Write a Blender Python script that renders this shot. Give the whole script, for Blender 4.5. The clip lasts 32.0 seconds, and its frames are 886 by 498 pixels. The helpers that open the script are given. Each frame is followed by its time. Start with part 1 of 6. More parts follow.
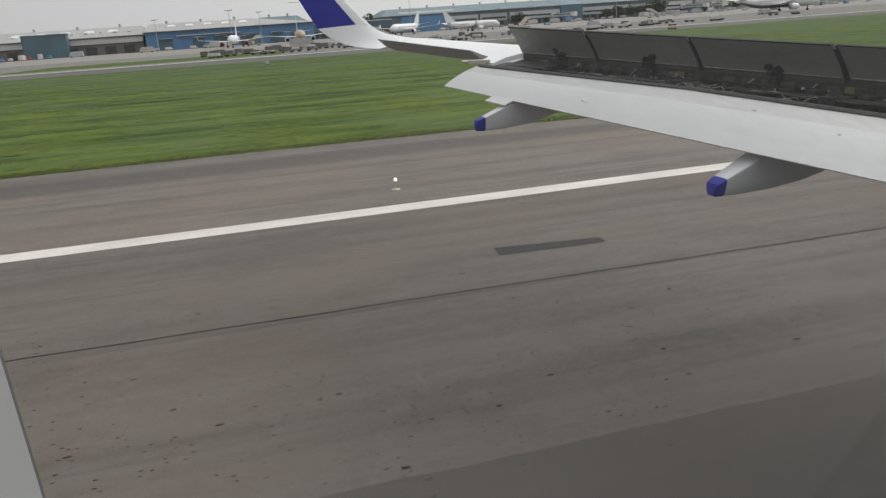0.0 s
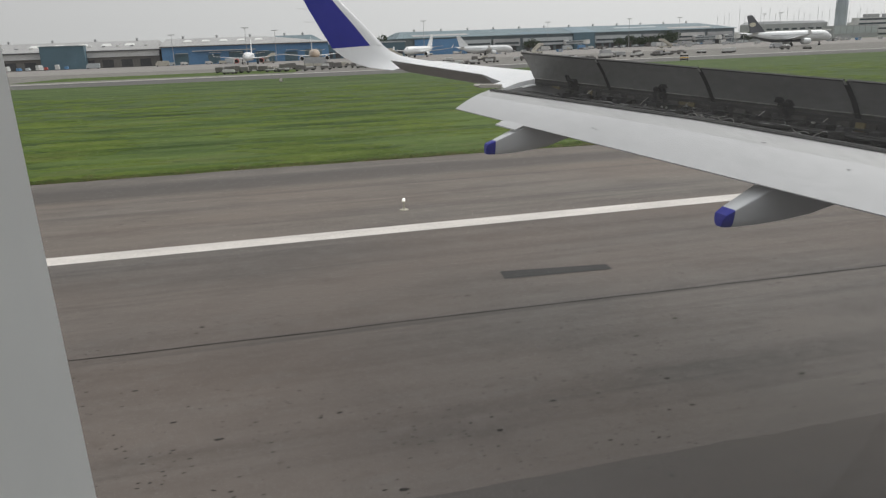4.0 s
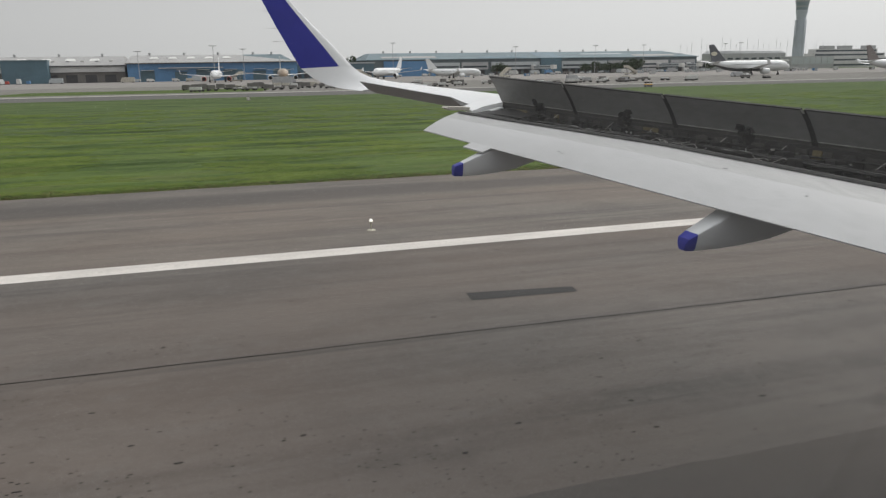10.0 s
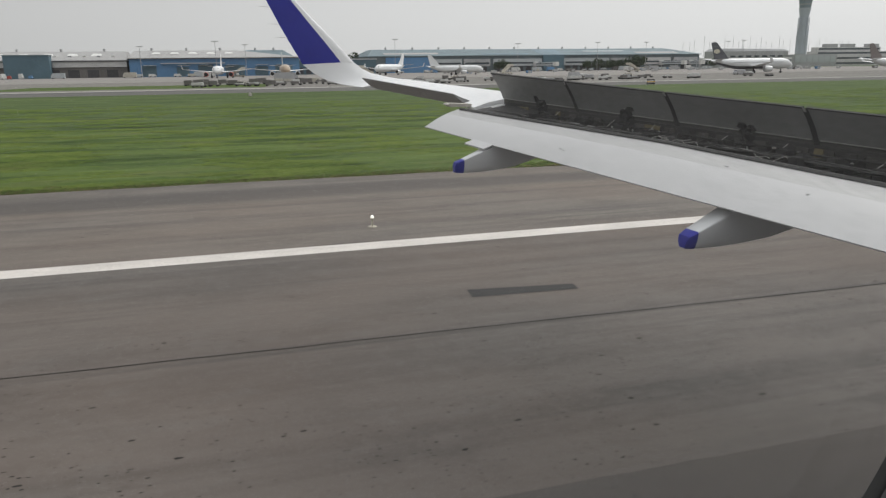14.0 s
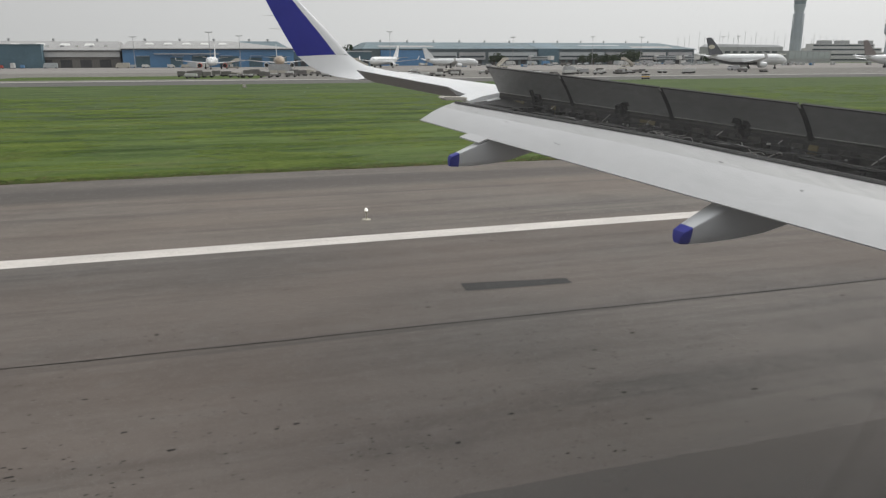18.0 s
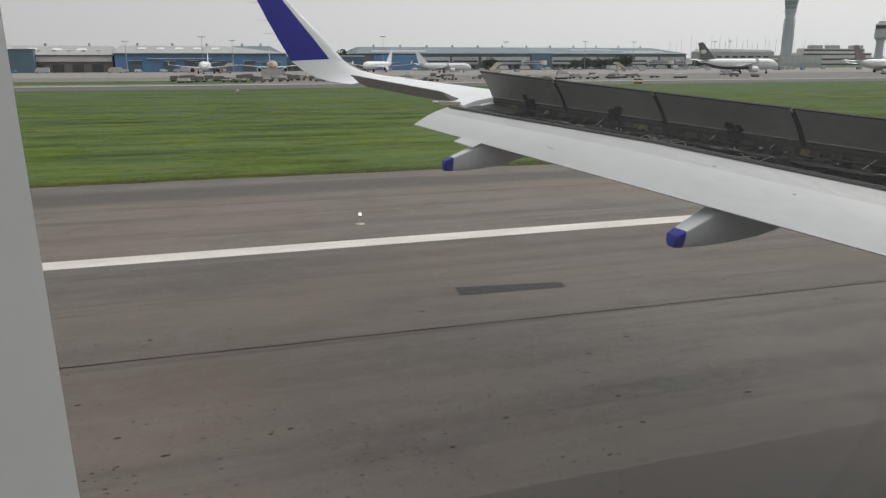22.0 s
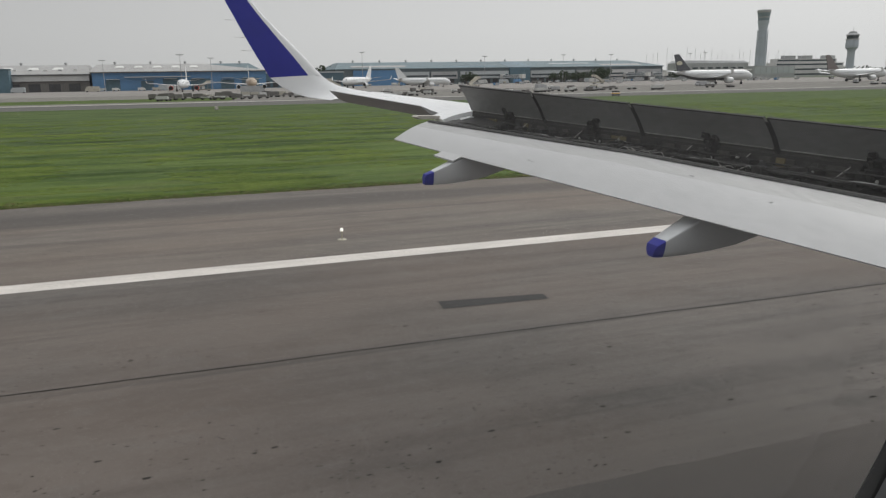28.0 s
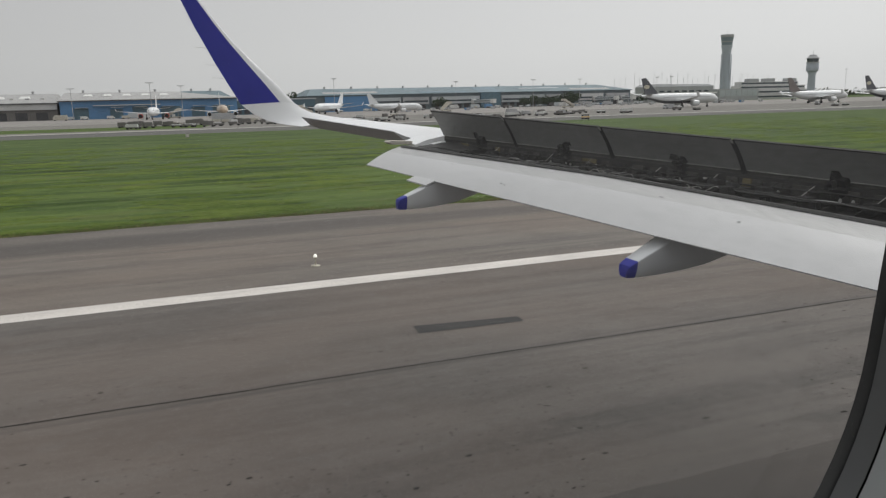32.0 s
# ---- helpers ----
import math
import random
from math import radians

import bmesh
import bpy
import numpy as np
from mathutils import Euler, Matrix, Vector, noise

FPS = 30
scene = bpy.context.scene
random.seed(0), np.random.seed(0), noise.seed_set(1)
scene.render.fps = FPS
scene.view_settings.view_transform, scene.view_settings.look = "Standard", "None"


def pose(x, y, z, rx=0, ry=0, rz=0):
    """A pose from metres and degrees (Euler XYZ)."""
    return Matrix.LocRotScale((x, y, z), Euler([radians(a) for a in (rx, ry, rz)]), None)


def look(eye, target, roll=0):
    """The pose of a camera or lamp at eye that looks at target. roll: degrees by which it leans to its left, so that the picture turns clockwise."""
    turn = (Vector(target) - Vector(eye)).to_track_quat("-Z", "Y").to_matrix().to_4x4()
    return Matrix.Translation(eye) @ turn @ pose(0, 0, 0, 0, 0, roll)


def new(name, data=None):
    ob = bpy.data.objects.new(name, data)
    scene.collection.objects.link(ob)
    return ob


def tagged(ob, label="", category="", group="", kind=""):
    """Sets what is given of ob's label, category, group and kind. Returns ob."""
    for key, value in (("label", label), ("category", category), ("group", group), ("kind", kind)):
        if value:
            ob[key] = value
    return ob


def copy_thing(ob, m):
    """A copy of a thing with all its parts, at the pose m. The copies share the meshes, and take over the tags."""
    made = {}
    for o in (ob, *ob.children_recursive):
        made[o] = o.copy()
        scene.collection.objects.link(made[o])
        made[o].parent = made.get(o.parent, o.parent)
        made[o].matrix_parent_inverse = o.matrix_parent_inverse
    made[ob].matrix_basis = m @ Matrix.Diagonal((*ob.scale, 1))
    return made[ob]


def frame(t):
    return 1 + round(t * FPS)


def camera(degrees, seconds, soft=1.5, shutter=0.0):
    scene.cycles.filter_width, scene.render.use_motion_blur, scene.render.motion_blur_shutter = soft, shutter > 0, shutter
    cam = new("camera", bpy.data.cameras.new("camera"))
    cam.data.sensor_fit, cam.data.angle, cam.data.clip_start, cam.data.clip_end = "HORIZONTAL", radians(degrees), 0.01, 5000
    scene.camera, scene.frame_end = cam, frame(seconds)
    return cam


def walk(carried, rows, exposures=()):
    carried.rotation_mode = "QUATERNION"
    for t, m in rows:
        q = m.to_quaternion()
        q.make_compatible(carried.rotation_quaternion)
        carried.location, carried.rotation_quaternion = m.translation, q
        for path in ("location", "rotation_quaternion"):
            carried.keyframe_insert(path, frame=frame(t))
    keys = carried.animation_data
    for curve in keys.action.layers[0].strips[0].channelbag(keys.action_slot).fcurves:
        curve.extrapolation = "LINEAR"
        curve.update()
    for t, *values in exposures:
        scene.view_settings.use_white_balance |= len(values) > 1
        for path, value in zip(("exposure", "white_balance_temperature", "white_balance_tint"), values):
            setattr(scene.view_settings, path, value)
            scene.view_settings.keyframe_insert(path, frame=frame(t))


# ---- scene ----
# ---- camera and its small sway at the cabin window ----
# seconds, place along the cabin and towards the window, tilt, lean, turn
ROWS = [
    (0, 0.0025, 0.0108, 73.03, 3.77, -15.53),
    (0.5, 0.0083, -0.0050, 74.39, 5.24, -16.57),
    (1, 0.0036, -0.0207, 76.52, 5.31, -17.26),
    (1.5, -0.0005, -0.0107, 75.57, 4.10, -16.45),
    (2, -0.0113, -0.0007, 74.74, 3.47, -15.68),
    (2.5, 0.0082, -0.0003, 74.60, 2.93, -15.21),
    (4.5, -0.0079, 0.0015, 74.86, 1.82, -14.61),
    (5, -0.0092, 0.0019, 75.22, 1.52, -14.75),
    (5.5, -0.0004, 0.0011, 75.13, 1.04, -14.66),
    (6, -0.0056, 0.0002, 76.01, 0.77, -15.15),
    (6.5, 0.0017, -0.0034, 77.75, 1.32, -17.01),
    (7, -0.0016, -0.0070, 77.41, 1.54, -16.94),
    (7.5, -0.0017, -0.0047, 76.87, 1.43, -16.56),
    (8, -0.0010, -0.0025, 76.64, 1.20, -16.91),
    (8.5, 0.0013, -0.0051, 76.55, 1.24, -17.07),
    (9, 0.0018, -0.0078, 76.67, 1.07, -17.27),
    (9.5, 0.0051, 0.0008, 76.31, 0.67, -17.12),
    (10, 0.0019, 0.0093, 76.34, 0.91, -16.88),
    (10.5, 0.0026, 0.0092, 76.28, 0.77, -16.89),
    (11, 0.0022, 0.0091, 76.31, 0.66, -16.72),
    (11.5, 0.0023, 0.0092, 76.27, 0.55, -16.67),
    (12, 0.0025, 0.0092, 76.22, 0.82, -16.71),
    (12.5, 0.0032, 0.0053, 76.12, 0.59, -16.85),
    (13, 0.0049, 0.0014, 76.09, 0.65, -16.75),
    (13.5, 0.0060, 0.0023, 76.28, 0.49, -16.55),
    (14, 0.0067, 0.0033, 76.09, 0.67, -16.72),
    (14.5, 0.0065, 0.0029, 75.85, 0.41, -16.97),
    (16.5, 0.0023, 0.0015, 75.86, 0.33, -17.48),
    (17, 0.0031, 0.0012, 75.81, 0.32, -17.38),
    (17.5, 0.0022, 0.0067, 75.81, 0.52, -17.15),
    (18, 0.0004, 0.0122, 75.58, 0.17, -17.10),
    (18.5, 0.0102, 0.0075, 75.53, 0.16, -17.27),
    (19, 0.0085, 0.0028, 75.79, 0.31, -17.65),
    (19.5, -0.0065, 0.0033, 75.73, 0.11, -17.99),
    (20, -0.0217, 0.0039, 75.90, 0.08, -17.96),
    (20.5, -0.0199, 0.0017, 76.06, 0.15, -18.13),
    (21, -0.0093, -0.0004, 75.90, -0.03, -17.97),
    (21.5, -0.0118, 0.0030, 76.08, 0.06, -17.91),
    (22, -0.0129, 0.0065, 75.92, 0.17, -17.62),
    (22.5, -0.0061, 0.0050, 76.33, 0.36, -17.79),
    (23, -0.0060, 0.0034, 76.19, 0.19, -17.90),
    (23.5, 0.0003, 0.0033, 76.75, 0.62, -18.12),
    (24, -0.0011, 0.0031, 77.07, 0.61, -18.44),
    (24.5, 0.0044, 0.0028, 77.12, 0.93, -18.70),
    (25, 0.0089, 0.0024, 77.18, 0.91, -18.89),
    (25.5, 0.0046, 0.0034, 77.14, 0.81, -19.04),
    (27.5, -0.0039, 0.0075, 77.03, 0.93, -19.17),
    (28, -0.0032, 0.0046, 76.98, 0.89, -19.18),
    (28.5, -0.0068, 0.0024, 76.82, 0.64, -19.39),
    (29, -0.0044, 0.0002, 77.11, 0.83, -20.08),
    (29.5, -0.0051, -0.0051, 77.64, 1.10, -20.83),
    (30, -0.0060, -0.0099, 78.10, 1.36, -21.55),
    (30.5, -0.0009, -0.0130, 78.96, 1.89, -21.35),
    (31, -0.0047, -0.0132, 79.15, 1.69, -21.25),
    (31.5, -0.0056, -0.0099, 78.89, 1.51, -21.24),
    (32, -0.0071, -0.0052, 78.82, 1.41, -21.34),
]

cam = camera(62.0, 32.0, soft=1.3)
walk(cam, [(t, pose(ex, ey, 4.7, rx, ry, rz)) for t, ex, ey, rx, ry, rz in ROWS],
     exposures=[(0.0, 0.05), (1.2, 0.0), (2.0, 0.1), (2.5, 0.08), (4.5, 0.0), (5.0, 0.0), (6.0, 0.12), (8.0, 0.02), (9.0, -0.05), (12.0, 0.02), (21.0, 0.0), (23.0, -0.07), (25.0, -0.13), (32.0, -0.13)])

# ---- world and light: a bright hazy overcast ----
SUN_EL, SUN_ROT = radians(42), radians(62)
world = bpy.data.worlds.new("overcast_sky")
scene.world = world
world.use_nodes = True
wt = world.node_tree
wt.nodes.clear()
w_out = wt.nodes.new("ShaderNodeOutputWorld")
w_bg = wt.nodes.new("ShaderNodeBackground")
w_sky = wt.nodes.new("ShaderNodeTexSky")
w_sky.sky_type = "NISHITA"
w_sky.sun_disc = False
w_sky.sun_elevation, w_sky.sun_rotation = SUN_EL, SUN_ROT
w_sky.dust_density = 8.0
w_hsv = wt.nodes.new("ShaderNodeHueSaturation")
w_hsv.inputs["Saturation"].default_value = 0.12
w_hsv.inputs["Value"].default_value = 0.09
w_geo = wt.nodes.new("ShaderNodeTexCoord")
w_sep = wt.nodes.new("ShaderNodeSeparateXYZ")
w_ramp = wt.nodes.new("ShaderNodeValToRGB")
w_ramp.color_ramp.elements[0].position = 0.0
w_ramp.color_ramp.elements[0].color = (0.73, 0.73, 0.725, 1)
w_ramp.color_ramp.elements[1].position = 1.0
w_ramp.color_ramp.elements[1].color = (1.35, 1.36, 1.39, 1)
for pos, col in ((0.06, (0.74, 0.74, 0.735, 1)), (0.16, (0.68, 0.68, 0.685, 1)), (0.4, (0.9, 0.9, 0.91, 1))):
    el = w_ramp.color_ramp.elements.new(pos)
    el.color = col
w_mix = wt.nodes.new("ShaderNodeMixRGB")
w_mix.inputs[0].default_value = 0.9
wt.links.new(w_geo.outputs["Generated"], w_sep.inputs[0])
wt.links.new(w_sep.outputs["Z"], w_ramp.inputs[0])
wt.links.new(w_sky.outputs[0], w_hsv.inputs["Color"])
wt.links.new(w_hsv.outputs[0], w_mix.inputs[1])
wt.links.new(w_ramp.outputs[0], w_mix.inputs[2])
# the cloud is brighter round the hidden sun
w_dot = wt.nodes.new("ShaderNodeVectorMath")
w_dot.operation = "DOT_PRODUCT"
w_dot.inputs[1].default_value = (math.sin(SUN_ROT) * math.cos(SUN_EL), math.cos(SUN_ROT) * math.cos(SUN_EL), math.sin(SUN_EL))
w_glow = wt.nodes.new("ShaderNodeMapRange")
w_glow.inputs[1].default_value, w_glow.inputs[2].default_value = -0.2, 1.0
w_glow.inputs[3].default_value, w_glow.inputs[4].default_value = 0.61, 1.345
wt.links.new(w_geo.outputs["Generated"], w_dot.inputs[0])
wt.links.new(w_dot.outputs["Value"], w_glow.inputs[0])
w_bright = wt.nodes.new("ShaderNodeMixRGB")
w_bright.blend_type, w_bright.inputs[0].default_value = "MULTIPLY", 1.0
wt.links.new(w_mix.outputs[0], w_bright.inputs[1])
wt.links.new(w_glow.outputs[0], w_bright.inputs[2])
wt.links.new(w_bright.outputs[0], w_bg.inputs["Color"])
w_bg.inputs["Strength"].default_value = 0.93
wt.links.new(w_bg.outputs[0], w_out.inputs["Surface"])
sun_data = bpy.data.lights.new("sun", "SUN")
sun_data.energy, sun_data.angle, sun_data.color = 1.0, radians(30), (1.0, 0.97, 0.92)
sun = new("sun", sun_data)
sun_way = Vector((math.sin(SUN_ROT) * math.cos(SUN_EL), math.cos(SUN_ROT) * math.cos(SUN_EL), math.sin(SUN_EL)))
sun.matrix_world = look(sun_way * 80, (0, 0, 0))


# ---- materials ----
def material(name, base, rough=0.6, metal=0.0, vary=0.12, scale=1.0, bump=0.0, fine=30.0, stretch=(1, 1, 1), island=0.0, spec=0.5, tint=None, span=(0.6, 1.4)):
    """A paint, stone or metal: two scales of stain and grain over the base colour, with a fine relief."""
    m = bpy.data.materials.new(name)
    m.use_nodes = True
    nt = m.node_tree
    b = nt.nodes["Principled BSDF"]
    b.inputs["Roughness"].default_value = rough
    b.inputs["Metallic"].default_value = metal
    b.inputs["Specular IOR Level"].default_value = spec
    tc = nt.nodes.new("ShaderNodeTexCoord")
    mp = nt.nodes.new("ShaderNodeMapping")
    mp.inputs["Scale"].default_value = stretch
    nt.links.new(tc.outputs["Object"], mp.inputs[0])
    n1 = nt.nodes.new("ShaderNodeTexNoise")
    n1.inputs["Scale"].default_value, n1.inputs["Detail"].default_value = scale, 5
    n2 = nt.nodes.new("ShaderNodeTexNoise")
    n2.inputs["Scale"].default_value, n2.inputs["Detail"].default_value = fine, 3
    for n in (n1, n2):
        nt.links.new(mp.outputs[0], n.inputs["Vector"])
    mixn = nt.nodes.new("ShaderNodeMath")
    mixn.operation = "ADD"
    nt.links.new(n1.outputs["Fac"], mixn.inputs[0])
    nt.links.new(n2.outputs["Fac"], mixn.inputs[1])
    ramp = nt.nodes.new("ShaderNodeMapRange")
    ramp.inputs[1].default_value, ramp.inputs[2].default_value = span
    nt.links.new(mixn.outputs[0], ramp.inputs[0])
    mix = nt.nodes.new("ShaderNodeMixRGB")
    dark = tint if tint else tuple(c * (1 - 2 * vary) for c in base)
    mix.inputs[1].default_value = (*dark, 1)
    mix.inputs[2].default_value = (*[min(1, c * (1 + vary)) for c in base], 1)
    nt.links.new(ramp.outputs[0], mix.inputs[0])
    last = mix.outputs[0]
    if island:
        info = nt.nodes.new("ShaderNodeNewGeometry")
        rr = nt.nodes.new("ShaderNodeMapRange")
        rr.inputs[3].default_value, rr.inputs[4].default_value = 1 - island, 1 + island
        nt.links.new(info.outputs["Random Per Island"], rr.inputs[0])
        mul = nt.nodes.new("ShaderNodeMixRGB")
        mul.blend_type, mul.inputs[0].default_value = "MULTIPLY", 1
        nt.links.new(last, mul.inputs[1])
        nt.links.new(rr.outputs[0], mul.inputs[2])
        last = mul.outputs[0]
    nt.links.new(last, b.inputs["Base Color"])
    if bump:
        bp = nt.nodes.new("ShaderNodeBump")
        bp.inputs["Strength"].default_value, bp.inputs["Distance"].default_value = bump, 0.01
        nt.links.new(n2.outputs["Fac"], bp.inputs["Height"])
        nt.links.new(bp.outputs[0], b.inputs["Normal"])
    return m


def streaked(name, base, dark, light, seeds, band=None):
    """Worn asphalt: long streaks of rubber along the runway, blotches, and pale and dark grit.
    band: across the runway, the middle and half width of a grimy stripe of rubber and oil."""
    m = bpy.data.materials.new(name)
    m.use_nodes = True
    nt = m.node_tree
    b = nt.nodes["Principled BSDF"]
    b.inputs["Roughness"].default_value = 0.88
    b.inputs["Specular IOR Level"].default_value = 0.3
    tc = nt.nodes.new("ShaderNodeTexCoord")

    def noise_at(sx, sy, scale, detail, lo, hi, rough=0.55):
        mp = nt.nodes.new("ShaderNodeMapping")
        mp.inputs["Scale"].default_value = (sx, sy, 1)
        mp.inputs["Location"].default_value = (seeds, seeds * 1.7, 0)
        nt.links.new(tc.outputs["Object"], mp.inputs[0])
        n = nt.nodes.new("ShaderNodeTexNoise")
        n.inputs["Scale"].default_value, n.inputs["Detail"].default_value = scale, detail
        n.inputs["Roughness"].default_value = rough
        nt.links.new(mp.outputs[0], n.inputs["Vector"])
        r = nt.nodes.new("ShaderNodeMapRange")
        r.inputs[1].default_value, r.inputs[2].default_value = lo, hi
        nt.links.new(n.outputs["Fac"], r.inputs[0])
        return r.outputs[0]

    def over(below, colour, fac, amount, blend="MIX"):
        mul = nt.nodes.new("ShaderNodeMath")
        mul.operation = "MULTIPLY"
        nt.links.new(fac, mul.inputs[0])
        mul.inputs[1].default_value = amount
        mix = nt.nodes.new("ShaderNodeMixRGB")
        mix.blend_type = blend
        nt.links.new(mul.outputs[0], mix.inputs[0])
        if isinstance(below, tuple):
            mix.inputs[1].default_value = (*below, 1)
        else:
            nt.links.new(below, mix.inputs[1])
        mix.inputs[2].default_value = (*colour, 1)
        return mix.outputs[0]

    c = over(base, light, noise_at(0.25, 0.6, 0.5, 6, 0.4, 0.75), 0.55)
    c = over(c, dark, noise_at(0.035, 1.0, 0.9, 6, 0.47, 0.66), 0.55)
    c = over(c, dark, noise_at(0.02, 1.0, 4.0, 5, 0.5, 0.68), 0.25)
    c = over(c, dark, noise_at(0.8, 1.0, 0.55, 6, 0.5, 0.68, 0.65), 0.4)
    c = over(c, light, noise_at(1.0, 1.0, 5.0, 5, 0.52, 0.7, 0.65), 0.45)
    c = over(c, dark, noise_at(0.9, 1.0, 7.0, 4, 0.55, 0.7, 0.65), 0.35)
    c = over(c, dark, noise_at(0.06, 1.0, 1.7, 6, 0.56, 0.66), 0.5)
    c = over(c, dark, noise_at(0.35, 0.8, 0.8, 6, 0.5, 0.7), 0.4)
    c = over(c, light, noise_at(0.7, 1.0, 2.6, 5, 0.52, 0.72), 0.35)
    c = over(c, (base[0] * 1.24, base[1] * 1.0, base[2] * 0.84), noise_at(0.1, 0.16, 0.6, 3, 0.42, 0.62), 0.4)
    c = over(c, light, noise_at(0.5, 0.9, 1.6, 5, 0.55, 0.8), 0.5)
    c = over(c, (0.02, 0.02, 0.02), noise_at(0.6, 1.0, 9.0, 3, 0.66, 0.74), 0.55)
    c = over(c, dark, noise_at(0.012, 1.0, 1.3, 5, 0.58, 0.66), 0.6)
    if band:
        sep = nt.nodes.new("ShaderNodeSeparateXYZ")
        nt.links.new(tc.outputs["Object"], sep.inputs[0])
        wob = nt.nodes.new("ShaderNodeMath")
        wob.operation = "MULTIPLY_ADD"
        nt.links.new(noise_at(0.03, 0.25, 1.0, 4, 0.2, 0.8), wob.inputs[0])
        wob.inputs[1].default_value = 1.6
        nt.links.new(sep.outputs["Y"], wob.inputs[2])
        off = nt.nodes.new("ShaderNodeMath")
        off.operation = "SUBTRACT"
        nt.links.new(wob.outputs[0], off.inputs[0])
        off.inputs[1].default_value = band[0] + 0.8
        far = nt.nodes.new("ShaderNodeMath")
        far.operation = "ABSOLUTE"
        nt.links.new(off.outputs[0], far.inputs[0])
        soft = nt.nodes.new("ShaderNodeMapRange")
        soft.interpolation_type = "SMOOTHSTEP"
        soft.inputs[1].default_value, soft.inputs[2].default_value = band[1] * 1.7, band[1] * 0.4
        nt.links.new(far.outputs[0], soft.inputs[0])
        c = over(c, dark, soft.outputs[0], 0.8)
    grit = noise_at(1, 1, 55.0, 3, 0.3, 0.7, 0.7)
    c = over(c, (base[0] * 0.6, base[1] * 0.6, base[2] * 0.6), grit, 0.4)
    nt.links.new(c, b.inputs["Base Color"])
    bp = nt.nodes.new("ShaderNodeBump")
    bp.inputs["Strength"].default_value, bp.inputs["Distance"].default_value = 0.25, 0.006
    nt.links.new(grit, bp.inputs["Height"])
    nt.links.new(bp.outputs[0], b.inputs["Normal"])
    return m


def turf(name, base, bright, dark, dry):
    """Mown grass: long streaks of bright, dark and dry growth along the mower's way."""
    m = bpy.data.materials.new(name)
    m.use_nodes = True
    nt = m.node_tree
    b = nt.nodes["Principled BSDF"]
    b.inputs["Roughness"].default_value = 0.95
    b.inputs["Specular IOR Level"].default_value = 0.05
    tc = nt.nodes.new("ShaderNodeTexCoord")
    last = None
    for k, (colour, sx, sy, detail, lo, hi, amount) in enumerate((
            (bright, 0.02, 0.2, 4, 0.42, 0.62, 0.8), (dry, 0.12, 0.3, 5, 0.56, 0.75, 0.5), (dark, 0.03, 0.4, 4, 0.5, 0.7, 0.45), (dark, 0.07, 0.36, 5, 0.52, 0.68, 0.7),
            (bright, 0.18, 0.5, 6, 0.5, 0.66, 0.7), (dry, 0.6, 1.0, 5, 0.6, 0.78, 0.45), (dark, 1.1, 1.7, 5, 0.54, 0.74, 0.5), (bright, 2.4, 3.4, 4, 0.52, 0.72, 0.5))):
        mp = nt.nodes.new("ShaderNodeMapping")
        mp.inputs["Scale"].default_value = (sx, sy, 1)
        mp.inputs["Location"].default_value = (3.7 * k, 1.9 * k, 0)
        nt.links.new(tc.outputs["Object"], mp.inputs[0])
        nz = nt.nodes.new("ShaderNodeTexNoise")
        nz.inputs["Scale"].default_value, nz.inputs["Detail"].default_value = 1.0, detail
        nt.links.new(mp.outputs[0], nz.inputs["Vector"])
        mr = nt.nodes.new("ShaderNodeMapRange")
        mr.inputs[1].default_value, mr.inputs[2].default_value = lo, hi
        mr.inputs[3].default_value, mr.inputs[4].default_value = 0.0, amount
        nt.links.new(nz.outputs["Fac"], mr.inputs[0])
        mix = nt.nodes.new("ShaderNodeMixRGB")
        nt.links.new(mr.outputs[0], mix.inputs[0])
        if last is None:
            mix.inputs[1].default_value = (*base, 1)
        else:
            nt.links.new(last, mix.inputs[1])
        mix.inputs[2].default_value = (*colour, 1)
        last = mix.outputs[0]
    nt.links.new(last, b.inputs["Base Color"])
    return m


